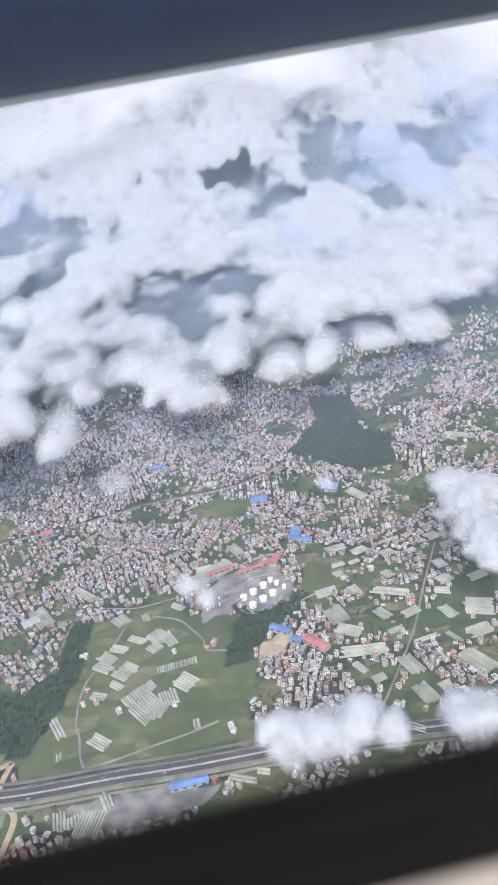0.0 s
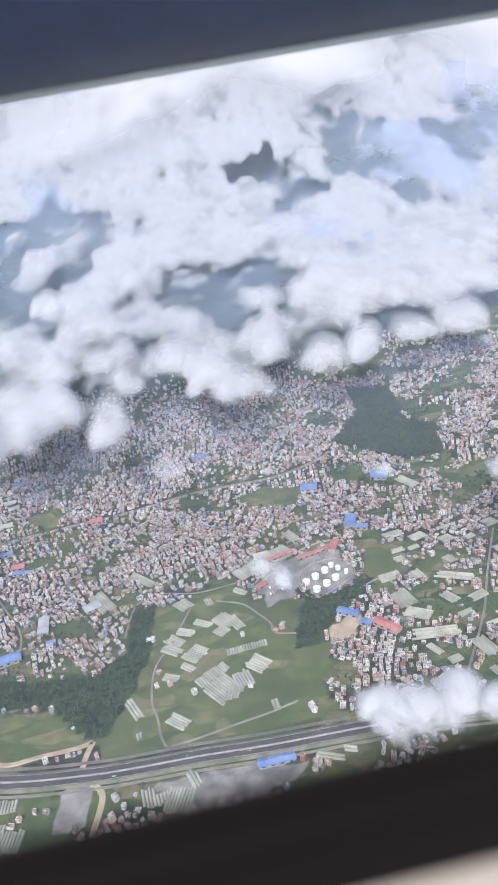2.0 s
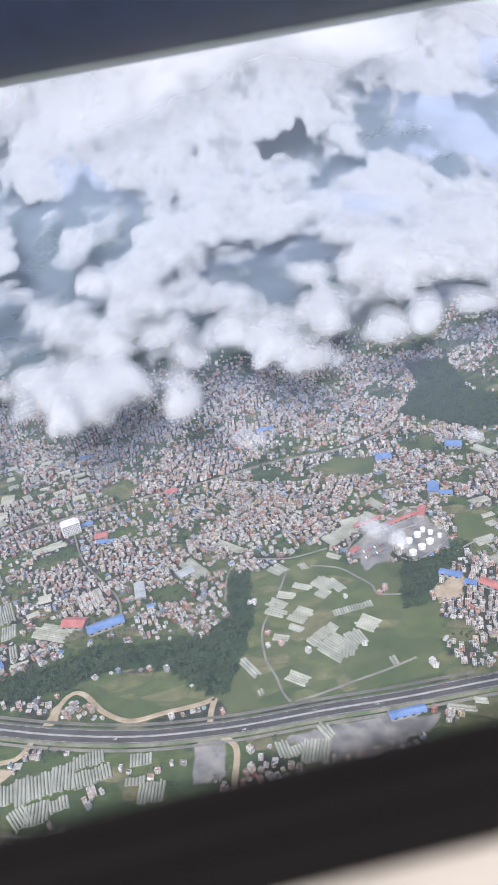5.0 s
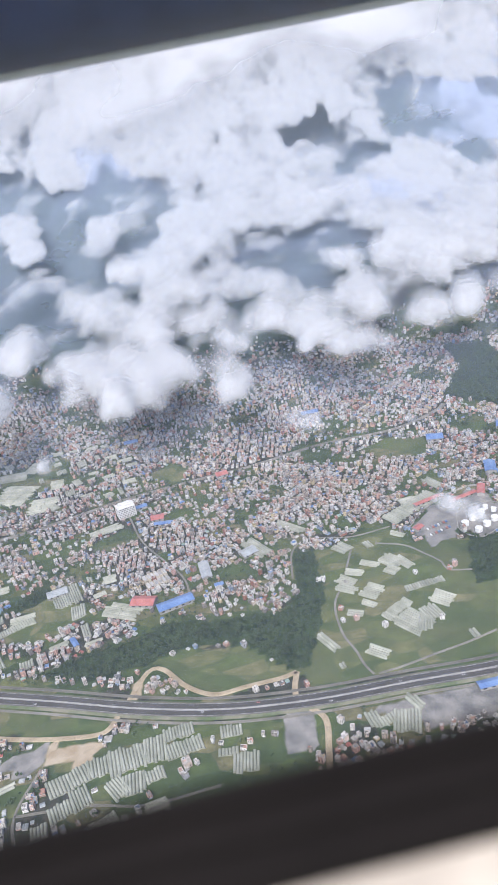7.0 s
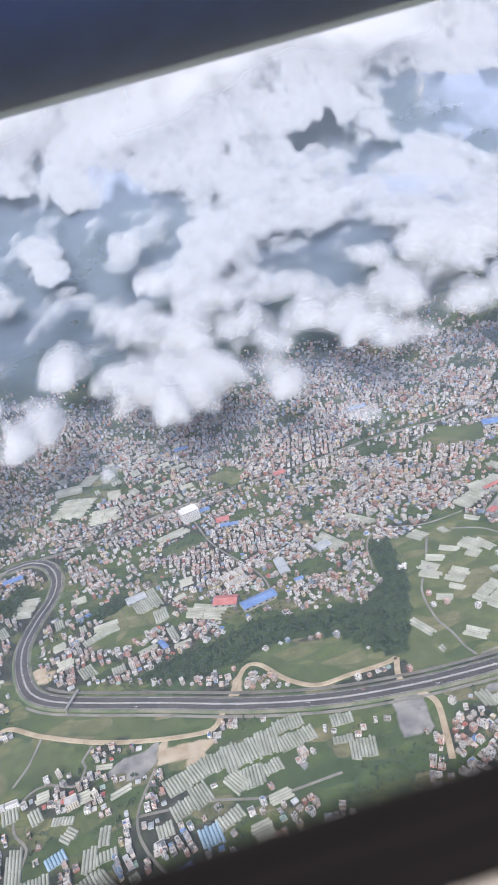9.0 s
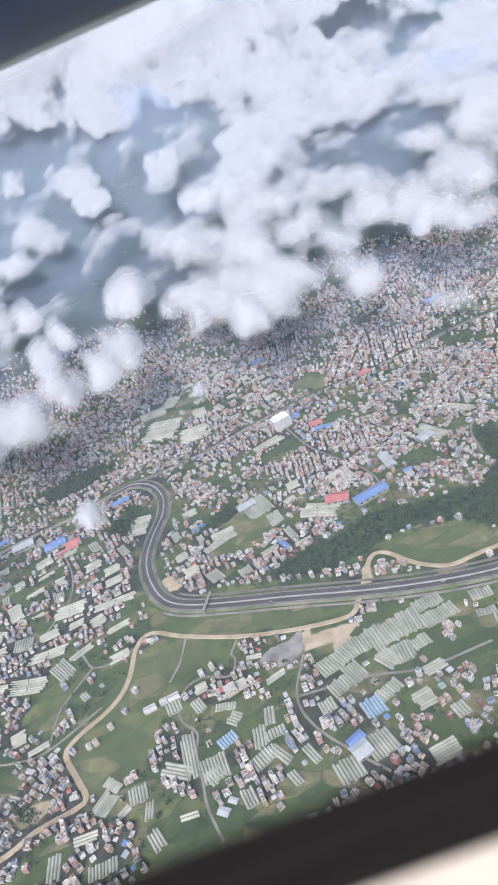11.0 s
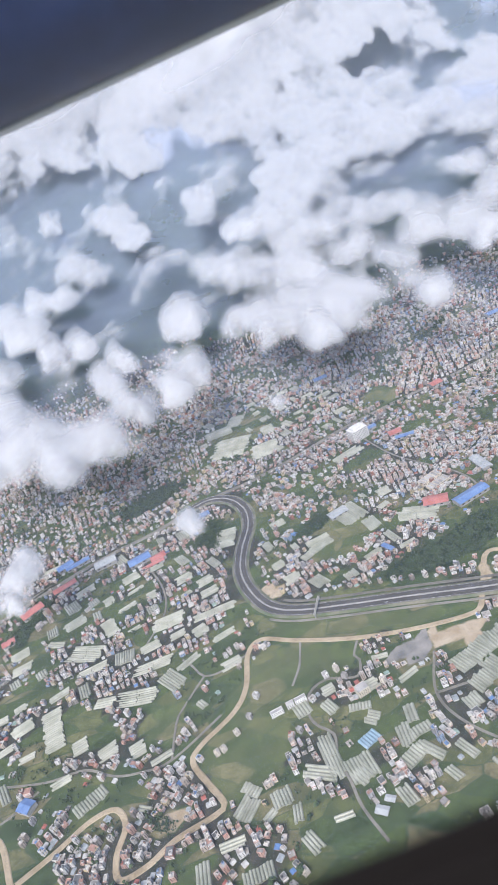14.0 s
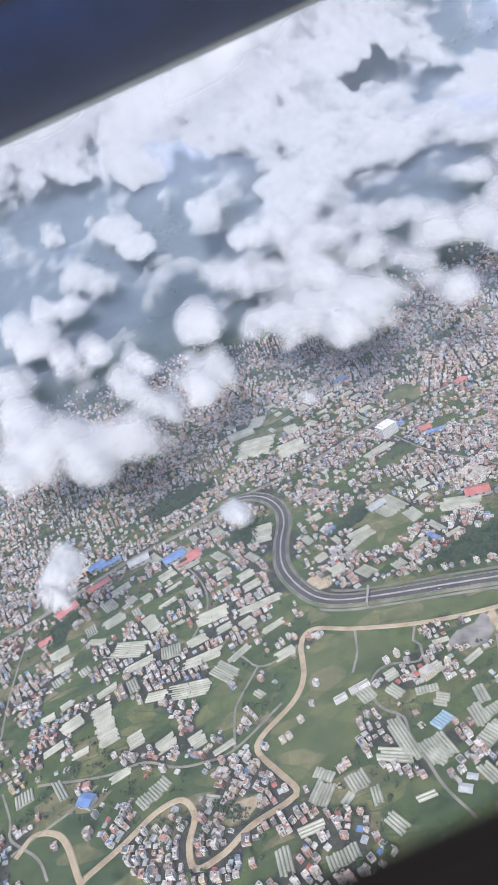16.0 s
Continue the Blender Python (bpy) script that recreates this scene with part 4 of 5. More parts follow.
def house_sites():
    """Plots along crooked blocks, each district turned its own way."""
    rng = np.random.default_rng(11)
    seeds = np.stack([rng.uniform(-1500, 700, 420), rng.uniform(180, 1950, 420)], -1)
    turns = radians(22) + rng.normal(0, 0.3, 420) + (rng.random(420) < 0.2) * 0.8
    sites = []
    for k in range(len(seeds)):
        c, s = math.cos(turns[k]), math.sin(turns[k])
        u = np.arange(-120, 121, 5.6)
        u = u + np.floor(np.arange(len(u)) / 2) * 1.5
        v = np.arange(-120, 121, 6.0)
        v = v + np.floor(np.arange(len(v)) / 3) * 2.8
        U, V = np.meshgrid(u, v)
        U, V = (U + rng.uniform(-1.4, 1.4, U.shape)).ravel(), (V + rng.uniform(-1.4, 1.4, V.shape)).ravel()
        X, Y = seeds[k, 0] + c * U - s * V, seeds[k, 1] + s * U + c * V
        keep = np.ones(X.shape, bool)
        mine = (X - seeds[k, 0]) ** 2 + (Y - seeds[k, 1]) ** 2
        for j in range(len(seeds)):
            if j != k and abs(seeds[j, 0] - seeds[k, 0]) < 260 and abs(seeds[j, 1] - seeds[k, 1]) < 260:
                keep &= (X - seeds[j, 0]) ** 2 + (Y - seeds[j, 1]) ** 2 > mine
        X, Y = X[keep], Y[keep]
        ang = np.full(X.shape, math.degrees(turns[k])) + rng.normal(0, 6, X.shape) + (rng.random(X.shape) < 0.3) * 90
        sites.append(np.stack([X, Y, ang], -1))
    p = np.concatenate(sites)
    p = p[(p[:, 0] > -1450) & (p[:, 0] < 640) & (p[:, 1] > 225) & (p[:, 1] < 1900)]
    p = p[rng.random(len(p)) < crowding(p[:, 0], p[:, 1]) * (1 - ramp(1280, 1560, p[:, 1]))]
    p = p[clear_of_roads(p[:, 0], p[:, 1])]
    p = p[free_of_taken(p[:, 0], p[:, 1])]
    return p


KNOWN_HOUSES = [(-115, 611, 1), (-78, 605, 4), (-71, 609, 2), (-217, 632, 5), (-192, 620, 6), (-207, 556, 1), (-206, 576, 4), (-167, 536, 5), (-110, 530, 1), (-69, 617, 6), (-193, 555, 2), (-222, 634, 1),
                (-702, 391, 0), (-708, 389, 0), (-668, 439, 5), (-689, 404, 0), (-676, 417, 3), (-551, 409, 7), (-600, 436, 5), (-583, 428, 3), (-589, 439, 7), (-640, 383, 4), (-632, 385, 3), (-55, 486, 5), (-53, 481, 1)]
for k, (x, y, kind) in enumerate(KNOWN_HOUSES):
    copy_thing(PROTOTYPES[kind], pose(x, y, height(x, y), 0, 0, 15 + (k * 37) % 60))
    taken.append((x, y, 0, 5, 5))


def block(cx, cy, ang, length, width, floors, wall, label):
    """A long flat-roofed building with rows of windows."""
    root = empty("apartment_block", pose(cx, cy, height(cx, cy) - 0.3, 0, 0, ang), label, "building")
    h = floors * 1.8
    bm = bmesh.new()
    box(bm, -length / 2, length / 2, -width / 2, width / 2, 0, h, bottom=False)
    box(bm, -length / 2, length / 2, -width / 2, -width / 2 + 0.2, h, h + 0.5)
    box(bm, -length / 2, length / 2, width / 2 - 0.2, width / 2, h, h + 0.5)
    part("wall", bm, wall, root)
    bm = bmesh.new()
    box(bm, -length / 2 + 0.1, length / 2 - 0.1, -width / 2 + 0.22, width / 2 - 0.22, h, h + 0.1)
    part("roof", bm, ROOF_GREY, root)
    for f in range(floors):
        for x in np.arange(-length / 2 + 1.2, length / 2 - 0.6, 2.0):
            for s in (-1, 1):
                part("window", WINDOW, None, root, at=pose(x, s * width / 2, f * 1.8 + 1.0) @ Matrix.Scale(0.75, 4))
    taken.append((cx, cy, ang, length / 2 + 2, width / 2 + 2))


block(-650, 411, 13, 12, 4, 3, WHITEWASH, "long white school building with rows of dark windows")
block(-637, 415, 13, 7, 4, 3, WHITEWASH, "white school wing with rows of dark windows")
block(-627, 417, 13, 11, 4, 3, WHITEWASH, "long white school building with rows of dark windows")
block(-571, 405, 20, 11, 9, 4, CREAM, "cream four-storey apartment block with many windows")
for k in range(6):
    block(-430 + 4.6 * k, 690 + 2.2 * k, 26, 4, 12, 2, CREAM, "yellow row house in a planned terrace")
    block(-424 + 4.6 * k, 674 + 2.2 * k, 26, 4, 12, 2, CREAM, "yellow row house in a planned terrace")
sites = house_sites()
order = np.argsort(sites[:, 1] + 0.15 * np.abs(sites[:, 0] + 620))
single, rest = sites[order[:150]], sites[order[150:]]
rng = random.Random(5)
for x, y, ang in single:
    copy_thing(rng.choice(PROTOTYPES), pose(x, y, height(x, y), 0, 0, ang + rng.choice((0, 180))))
for root in PROTOTYPES:
    for o in (*root.children_recursive, root):
        bpy.data.objects.remove(o)


def many_houses(plots, seed):
    """The thick of the town: real small houses in one mesh."""
    rng = random.Random(seed)
    V, F, M = [], [], []
    for x, y, ang in plots:
        c, s = math.cos(radians(ang)), math.sin(radians(ang))
        z0 = height(x, y) - 0.8
        far = y > 950
        size = 1.5 if rng.random() < 0.05 else rng.uniform(0.8, 1.12)
        w, d = rng.uniform(4.8, 8.0) * size, rng.uniform(5.2, 9.0) * size
        kind = rng.random()
        fl = rng.choice((1, 2, 2, 2, 3, 3, 3, 4, 4, 5))
        h = fl * 3.0 + 0.8

        def put(px, py, pz):
            px, py, pz = px * 0.62, py * 0.62, pz * 0.5
            V.append((x + c * px - s * py, y + s * px + c * py, z0 + pz))

        def quad_box(x0, x1, y0, y1, a, b, m, top=None):
            n = len(V)
            for zz in (a, b):
                for px, py in ((x0, y0), (x1, y0), (x1, y1), (x0, y1)):
                    put(px, py, zz)
            F.extend([(n + 4, n + 5, n + 6, n + 7), (n, n + 1, n + 5, n + 4), (n + 1, n + 2, n + 6, n + 5), (n + 2, n + 3, n + 7, n + 6), (n + 3, n, n + 4, n + 7)])
            M.extend([m if top is None else top] + [m] * 4)

        if kind < 0.16:  # low building under a sloping tin roof
            h = rng.uniform(3.0, 4.2)
            quad_box(-w / 2, w / 2, -d / 2, d / 2, 0, h, 0)
            n = len(V)
            rise = rng.uniform(0.6, 1.6)
            for px, py, pz in ((-w / 2 - 0.4, -d / 2 - 0.4, h), (w / 2 + 0.4, -d / 2 - 0.4, h), (w / 2 + 0.4, d / 2 + 0.4, h), (-w / 2 - 0.4, d / 2 + 0.4, h), (-w / 2 - 0.4, 0, h + rise), (w / 2 + 0.4, 0, h + rise)):
                put(px, py, pz)
            F.extend([(n, n + 1, n + 5, n + 4), (n + 2, n + 3, n + 4, n + 5), (n + 1, n + 2, n + 5), (n + 3, n, n + 4)])
            M.extend([2] * 4)
            continue
        n = len(V)
        o = ((-w / 2, -d / 2), (w / 2, -d / 2), (w / 2, d / 2), (-w / 2, d / 2))
        i = [(px * (1 - 0.5 / w), py * (1 - 0.5 / d)) for px, py in o]
        for r, zz in ((o, 0), (o, h + 0.9), (i, h + 0.9), (i, h + 0.1)):
            for px, py in r:
                put(px, py, zz)
        for k in range(3):
            for q in range(4):
                F.append((n + 4 * k + q, n + 4 * k + (q + 1) % 4, n + 4 * k + 4 + (q + 1) % 4, n + 4 * k + 4 + q))
                M.append(0)
        n = len(V)
        for px, py in i:
            put(px, py, h + 0.1)
        F.append((n, n + 1, n + 2, n + 3))
        M.append(1)
        if kind < 0.9:
            sx, sy = rng.choice((-1, 1)) * w * 0.22, rng.choice((-1, 1)) * d * 0.2
            quad_box(sx - w * 0.2, sx + w * 0.2, sy - d * 0.22, sy + d * 0.22, h + 0.12, h + 2.7, 0, 2 if kind < 0.4 else 1)
            if not far:
                quad_box(sx - 0.7, sx + 0.7, sy - 0.7, sy + 0.7, h + 2.72, h + 3.9, 4)
        if not far and kind > 0.55:
            for f in range(1, fl + 1):
                quad_box(-w / 2 - 0.3, w / 2 + 0.3, -d / 2 - 0.9, -d / 2, f * 3 + 0.6, f * 3 + 0.8, 0)
        for f in range(0 if y > 1120 else fl):
            a, b, e = f * 3 + 1.7, f * 3 + 3.1, 0.07
            for sgn in (-1, 1):
                for q, half in (((0.0, 0.33 * w),) if far else ((-0.26, 0.8), (0.26, 0.8))):
                    n = len(V)
                    for px, pz in ((q * w - half, a), (q * w + half, a), (q * w + half, b), (q * w - half, b)):
                        put(px, sgn * (d / 2 + e), pz)
                    F.append((n, n + 1, n + 2, n + 3))
                    M.append(3)
                    if not far:
                        n = len(V)
                        for py, pz in ((q * d - half, a), (q * d + half, a), (q * d + half, b), (q * d - half, b)):
                            put(sgn * (w / 2 + e), py, pz)
                        F.append((n, n + 1, n + 2, n + 3))
                        M.append(3)
    return from_lists("houses", V, F, [WALLS, ROOFS, TIN, GLASS_DARK, TANK_BLACK], M)


for k, cut in enumerate(((rest[:, 1] < 700), (rest[:, 1] >= 700) & (rest[:, 1] < 1000), (rest[:, 1] >= 1000))):
    tagged(new("houses", many_houses(rest[cut], k)), "crowded flat-roofed concrete houses, white, cream, pink and grey", "houses", kind="stuff")


# ---- trees ----
def clump(rng, n, r):
    """Lumps of foliage round a centre, as verts and faces of a rough ball."""
    bm = bmesh.new()
    bmesh.ops.create_icosphere(bm, subdivisions=n, radius=1.0)
    for v in bm.verts:
        v.co *= r * rng.uniform(0.72, 1.25)
    return bm


def tree_meshes(seed, lumps, sub, wide, tall):
    rng = random.Random(seed)
    bm = bmesh.new()
    tube(bm, 0.28, 0.16, -0.3, tall * 0.5, 7, top=False)
    for k in range(4):
        a = k * 1.6 + rng.random()
        v0 = bm.verts.new((0, 0, tall * 0.3)), bm.verts.new((0.15, 0, tall * 0.3)), bm.verts.new((0, 0.15, tall * 0.33))
        tip = bm.verts.new((wide * 0.32 * math.cos(a), wide * 0.32 * math.sin(a), tall * 0.62))
        for q in range(3):
            bm.faces.new((v0[q], v0[(q + 1) % 3], tip))
    trunk = finish(bm, "trunk", BARK)
    V, F = [], []
    for k in range(lumps):
        a, e = rng.uniform(0, 6.28), rng.random() ** 0.6
        rr = wide * 0.36 * e
        c = Vector((rr * math.cos(a), rr * math.sin(a), tall * (0.45 + 0.5 * rng.random() * (1 - 0.45 * e))))
        b = clump(rng, sub, wide * rng.uniform(0.13, 0.22))
        b.verts.ensure_lookup_table()
        n = len(V)
        V += [tuple(v.co * 1.0 + c) for v in b.verts]
        F += [tuple(n + v.index for v in f.verts) for f in b.faces]
        b.free()
    return trunk, V, F


TREES = []
for k in range(6):
    wide, tall = (6.5, 9.0, 7.5, 8.0, 5.5, 10.0)[k], (9.0, 11.0, 8.0, 13.0, 7.0, 12.0)[k]
    trunk, V, F = tree_meshes(40 + k, 12, 2, wide, tall)
    TREES.append((trunk, from_lists("crown", V, F, [LEAVES if k % 3 else LEAVES_PALE]), tall))


def tree(x, y, k, size, turn):
    root = empty("tree", pose(x, y, height(x, y), 0, 0, turn) @ Matrix.Scale(size, 4), "leafy green broadleaf tree with an uneven crown", "tree", "trees of the valley")
    part("trunk", TREES[k][0], None, root)
    part("crown", TREES[k][1], None, root)


rng = np.random.default_rng(3)
spots = []
for poly in FOREST:
    xs, ys = [q[0] for q in poly], [q[1] for q in poly]
    area = (max(xs) - min(xs)) * (max(ys) - min(ys))
    n = int(area / 15)
    X, Y = rng.uniform(min(xs), max(xs), n), rng.uniform(min(ys), max(ys), n)
    ok = inside(poly, X, Y) & clear_of_roads(X, Y, -2)
    spots.append(np.stack([X, Y], -1)[ok])
X, Y = rng.uniform(-1300, 560, 40000), rng.uniform(230, 1450, 40000)
ok = (soft_noise(X, Y, 60, 4.0) + 0.5 * soft_noise(X, Y, 23, 1.0) > 0.1) & clear_of_roads(X, Y, -1) & free_of_taken(X, Y) & ~any_of(MEADOWS + [DEPOT] + GRAVEL, X, Y)
cell = {(round(a / 6), round(b / 6)) for a, b, _ in sites}
ok &= np.array([(round(a / 6), round(b / 6)) not in cell for a, b in zip(X, Y)])
spots.append(np.stack([X, Y], -1)[ok][:9500])
spots = np.concatenate(spots)
near_first = np.argsort(spots[:, 1] + rng.uniform(0, 120, len(spots)))
for n, (x, y) in enumerate(spots[near_first[:280]]):
    tree(x, y, n % 6, float(rng.uniform(0.4, 0.75)), float(rng.uniform(0, 360)))
V, F = [], []
LOW = [tree_meshes(60 + k, 4, 1, 7.0, 9.0)[1:] for k in range(5)]
FAR = [tree_meshes(80 + k, 3, 1, 8.0, 9.0)[1:] for k in range(5)]
for x, y in spots[near_first[280:]]:
    v, f = (FAR if y > 850 else LOW)[int(rng.integers(5))]
    a, sc, n, z = rng.uniform(0, 6.28), rng.uniform(0.42, 0.9), len(V), height(x, y) - 0.8
    sc *= 1.35 if y > 850 else 1.0
    c, s = math.cos(a) * sc, math.sin(a) * sc
    V += [(x + c * q[0] - s * q[1], y + s * q[0] + c * q[1], z + q[2] * sc) for q in v]
    F += [tuple(n + i for i in q) for q in f]
tagged(new("woodland", from_lists("woodland", V, F, [LEAVES])), "dark green woods and scattered trees", "trees", kind="stuff")


# ---- clouds ----
# lobes and gaps in plan: x, y, long half-axis, short half-axis, turn of the long axis (degrees)
FRONT_LOBES = [(-497, 1132, 207, 97, 118), (-404, 1171, 141, 58, 107), (-287, 1000, 77, 40, 108), (-296, 1215, 147, 71, 105), (-192, 1352, 152, 55, 95), (-144, 1179, 127, 56, 94), (-69, 1102, 120, 78, 101), (5, 1353, 169, 63, 86), (84, 1169, 115, 60, 84), (163, 1203, 88, 41, 79), (253, 1259, 78, 61, 92), (361, 1303, 105, 63, 75), (-547, 1449, 220, 101, 114), (104, 1458, 187, 91, 85)]
MIDDLE_LOBES = [(-314, 1112, 139, 61, 93), (-307, 992, 79, 37, 94), (-155, 1422, 128, 47, 85), (-212, 1268, 139, 58, 90), (-88, 1151, 135, 53, 80), (-379, 1107, 114, 49, 95), (-472, 968, 71, 31, 99), (-544, 1036, 64, 28, 117), (-321, 1366, 122, 49, 97), (-161, 1136, 65, 32, 94)]
WEST_LOBES = [(-985, 1880, 214, 84, 111), (-879, 2137, 150, 73, 105), (-823, 2017, 106, 51, 110), (-1028, 1759, 125, 50, 119), (-1074, 1626, 128, 48, 113), (-621, 2046, 162, 60, 92), (-690, 1070, 112, 42, 106), (-722, 1031, 112, 43, 111), (-702, 1342, 159, 40, 99), (-814, 1200, 84, 31, 116), (-855, 911, 171, 65, 126), (-788, 969, 112, 45, 121), (-853, 1132, 112, 39, 112), (-872, 825, 91, 32, 121), (-916, 1371, 79, 27, 120), (-492, 1163, 217, 84, 98), (-443, 1342, 190, 78, 103), (-583, 1487, 141, 56, 102), (-539, 1736, 94, 40, 99), (-1110, 2311, 96, 46, 121)]
FAR_WEST_LOBES = [(-1004, 1019, 255, 88, 116), (-1066, 1192, 129, 40, 113), (-887, 884, 105, 41, 120), (-1099, 1598, 149, 59, 114), (-1192, 1772, 132, 44, 109), (-997, 1410, 113, 34, 109), (-1120, 1815, 104, 37, 110), (-1124, 1400, 140, 43, 120), (-1020, 904, 86, 30, 120), (-932, 995, 119, 42, 112)]
GAPS_EAST = [(409, 2513, 129, 98, 71), (237, 2323, 82, 54, 86), (505, 2546, 78, 42, 72), (64, 2482, 73, 49, 168), (122, 2542, 51, 23, 80), (-78, 1497, 120, 68, 96), (-190, 1663, 75, 50, 108), (-252, 1406, 58, 35, 123), (-371, 1451, 60, 33, 122), (-391, 1214, 89, 23, 101), (-537, 2340, 125, 75, 150), (-489, 2183, 89, 52, 150), (5, 1805, 114, 83, 109), (66, 1713, 92, 55, 90), (198, 1341, 84, 33, 79), (267, 1384, 58, 34, 81), (759, 2516, 75, 51, 176), (796, 2400, 73, 44, 65), (513, 2164, 60, 50, 76)]
GAPS_WEST = [(-794, 1657, 260, 87, 101), (-765, 2018, 201, 67, 95), (-706, 2229, 172, 74, 96), (-1064, 2190, 170, 82, 126), (-556, 2006, 204, 83, 94), (-607, 2293, 148, 82, 114), (-668, 1696, 143, 64, 107), (-505, 2070, 94, 47, 96), (-944, 2448, 140, 39, 153), (-627, 1119, 134, 26, 94), (-610, 1267, 180, 26, 92), (-96, 1679, 145, 76, 99), (-274, 1425, 81, 29, 112), (61, 1531, 64, 33, 87)]
LOW_LOBES = [(19, 367, 48, 31, 168), (-16, 387, 19, 15, 94), (49, 375, 26, 24, 71), (236, 664, 91, 42, 69), (224, 590, 54, 24, 68), (230, 720, 44, 26, 72), (-76, 586, 29, 20, 107), (-62, 562, 16, 13, 123), (137, 371, 31, 26, 42), (71, 365, 25, 12, 75), (-908, 633, 73, 28, 113), (-906, 586, 36, 16, 123), (-700, 621, 30, 17, 115)]
TORN_WISPS = [(76, 781, 39, 32, 120), (-43, 804, 36, 19, 154), (-87, 347, 16, 13, 136), (-21, 591, 33, 14, 163), (405, 1280, 72, 36, 76), (209, 1138, 33, 23, 95), (-560, 850, 40, 16, 110), (-190, 870, 60, 30, 100)]


def lattice(x, y, size, seed):
    """Smooth noise from 0 to 1 with lumps of that size in metres."""
    table = np.random.default_rng(seed).random((128, 128))
    a, b = np.asarray(x, float) / size + 700.3, np.asarray(y, float) / size + 300.7
    i, j = np.floor(a).astype(int), np.floor(b).astype(int)
    u, v = a - i, b - j
    u, v = u * u * (3 - 2 * u), v * v * (3 - 2 * v)
    at = lambda p, q: table[p % 128, q % 128]
    return (at(i, j) * (1 - u) + at(i + 1, j) * u) * (1 - v) + (at(i, j + 1) * (1 - u) + at(i + 1, j + 1) * u) * v


def fractal(x, y, size, seed, octaves=4):
    total, weight = 0.0, 0.0
    for k in range(octaves):
        c, s = math.cos(0.7 * k), math.sin(0.7 * k)
        total = total + lattice(c * x - s * y, s * x + c * y, size / 2 ** k, seed + k) * 0.55 ** k
        weight += 0.55 ** k
    return total / weight


def billow(x, y, size, seed, octaves=3):
    """Rounded heaps with creases between them, 0 to 1."""
    total, weight = 0.0, 0.0
    for k in range(octaves):
        c, s = math.cos(1.1 * k), math.sin(1.1 * k)
        total = total + (1 - np.abs(2 * lattice(c * x - s * y, s * x + c * y, size / 2 ** k, seed + k) - 1) ** 1.4) * 0.5 ** k
        weight += 0.5 ** k
    return total / weight


def oval(row, x, y):
    """Squared distance from the middle of an oval, 1 on its rim."""
    cx, cy, a, b, turn = row
    c, s = math.cos(radians(turn)), math.sin(radians(turn))
    return (((x - cx) * c + (y - cy) * s) / a) ** 2 + ((-(x - cx) * s + (y - cy) * c) / b) ** 2


def deck_height(x, y):
    return np.interp(y, (900, 1100, 1500, 2000, 2400, 3000, 3600, 4300), (130, 138, 165, 270, 420, 850, 1200, 1650))


def lobes_of(rows, x, y, reach=0.74):
    c = np.zeros(x.shape)
    for row in rows:
        cx, cy, a, b, turn = row
        c = np.maximum(c, 1.15 - reach * oval((cx, cy, max(b, 0.85 * a), b, turn), x, y))
    return c


def deck_cover(x, y):
    front = np.interp(x, (-1300, -1100, -700, -560, -480, -350, 0, 500, 900), (2550, 2500, 2350, 2000, 1500, 1250, 1230, 1400, 1650))
    c = ramp(-60, 120, y - front)
    for row in GAPS_EAST + GAPS_WEST:
        c = c * (0.2 + 0.8 * ramp(0.15, 2.3, oval(row, x, y)))
    return np.maximum(0.92 * c, lobes_of(FRONT_LOBES + MIDDLE_LOBES + WEST_LOBES + FAR_WEST_LOBES, x, y))


def low_cover(x, y):
    return np.maximum(lobes_of(LOW_LOBES, x, y, 0.55), 0.55 * lobes_of(TORN_WISPS, x, y))


def thin_cover(x, y):
    front = np.interp(x, (-1300, -900, -600, -350, 0, 500, 900), (1150, 1250, 1250, 1260, 1300, 1420, 1650))
    return 0.36 * ramp(-40, 160, y - front)


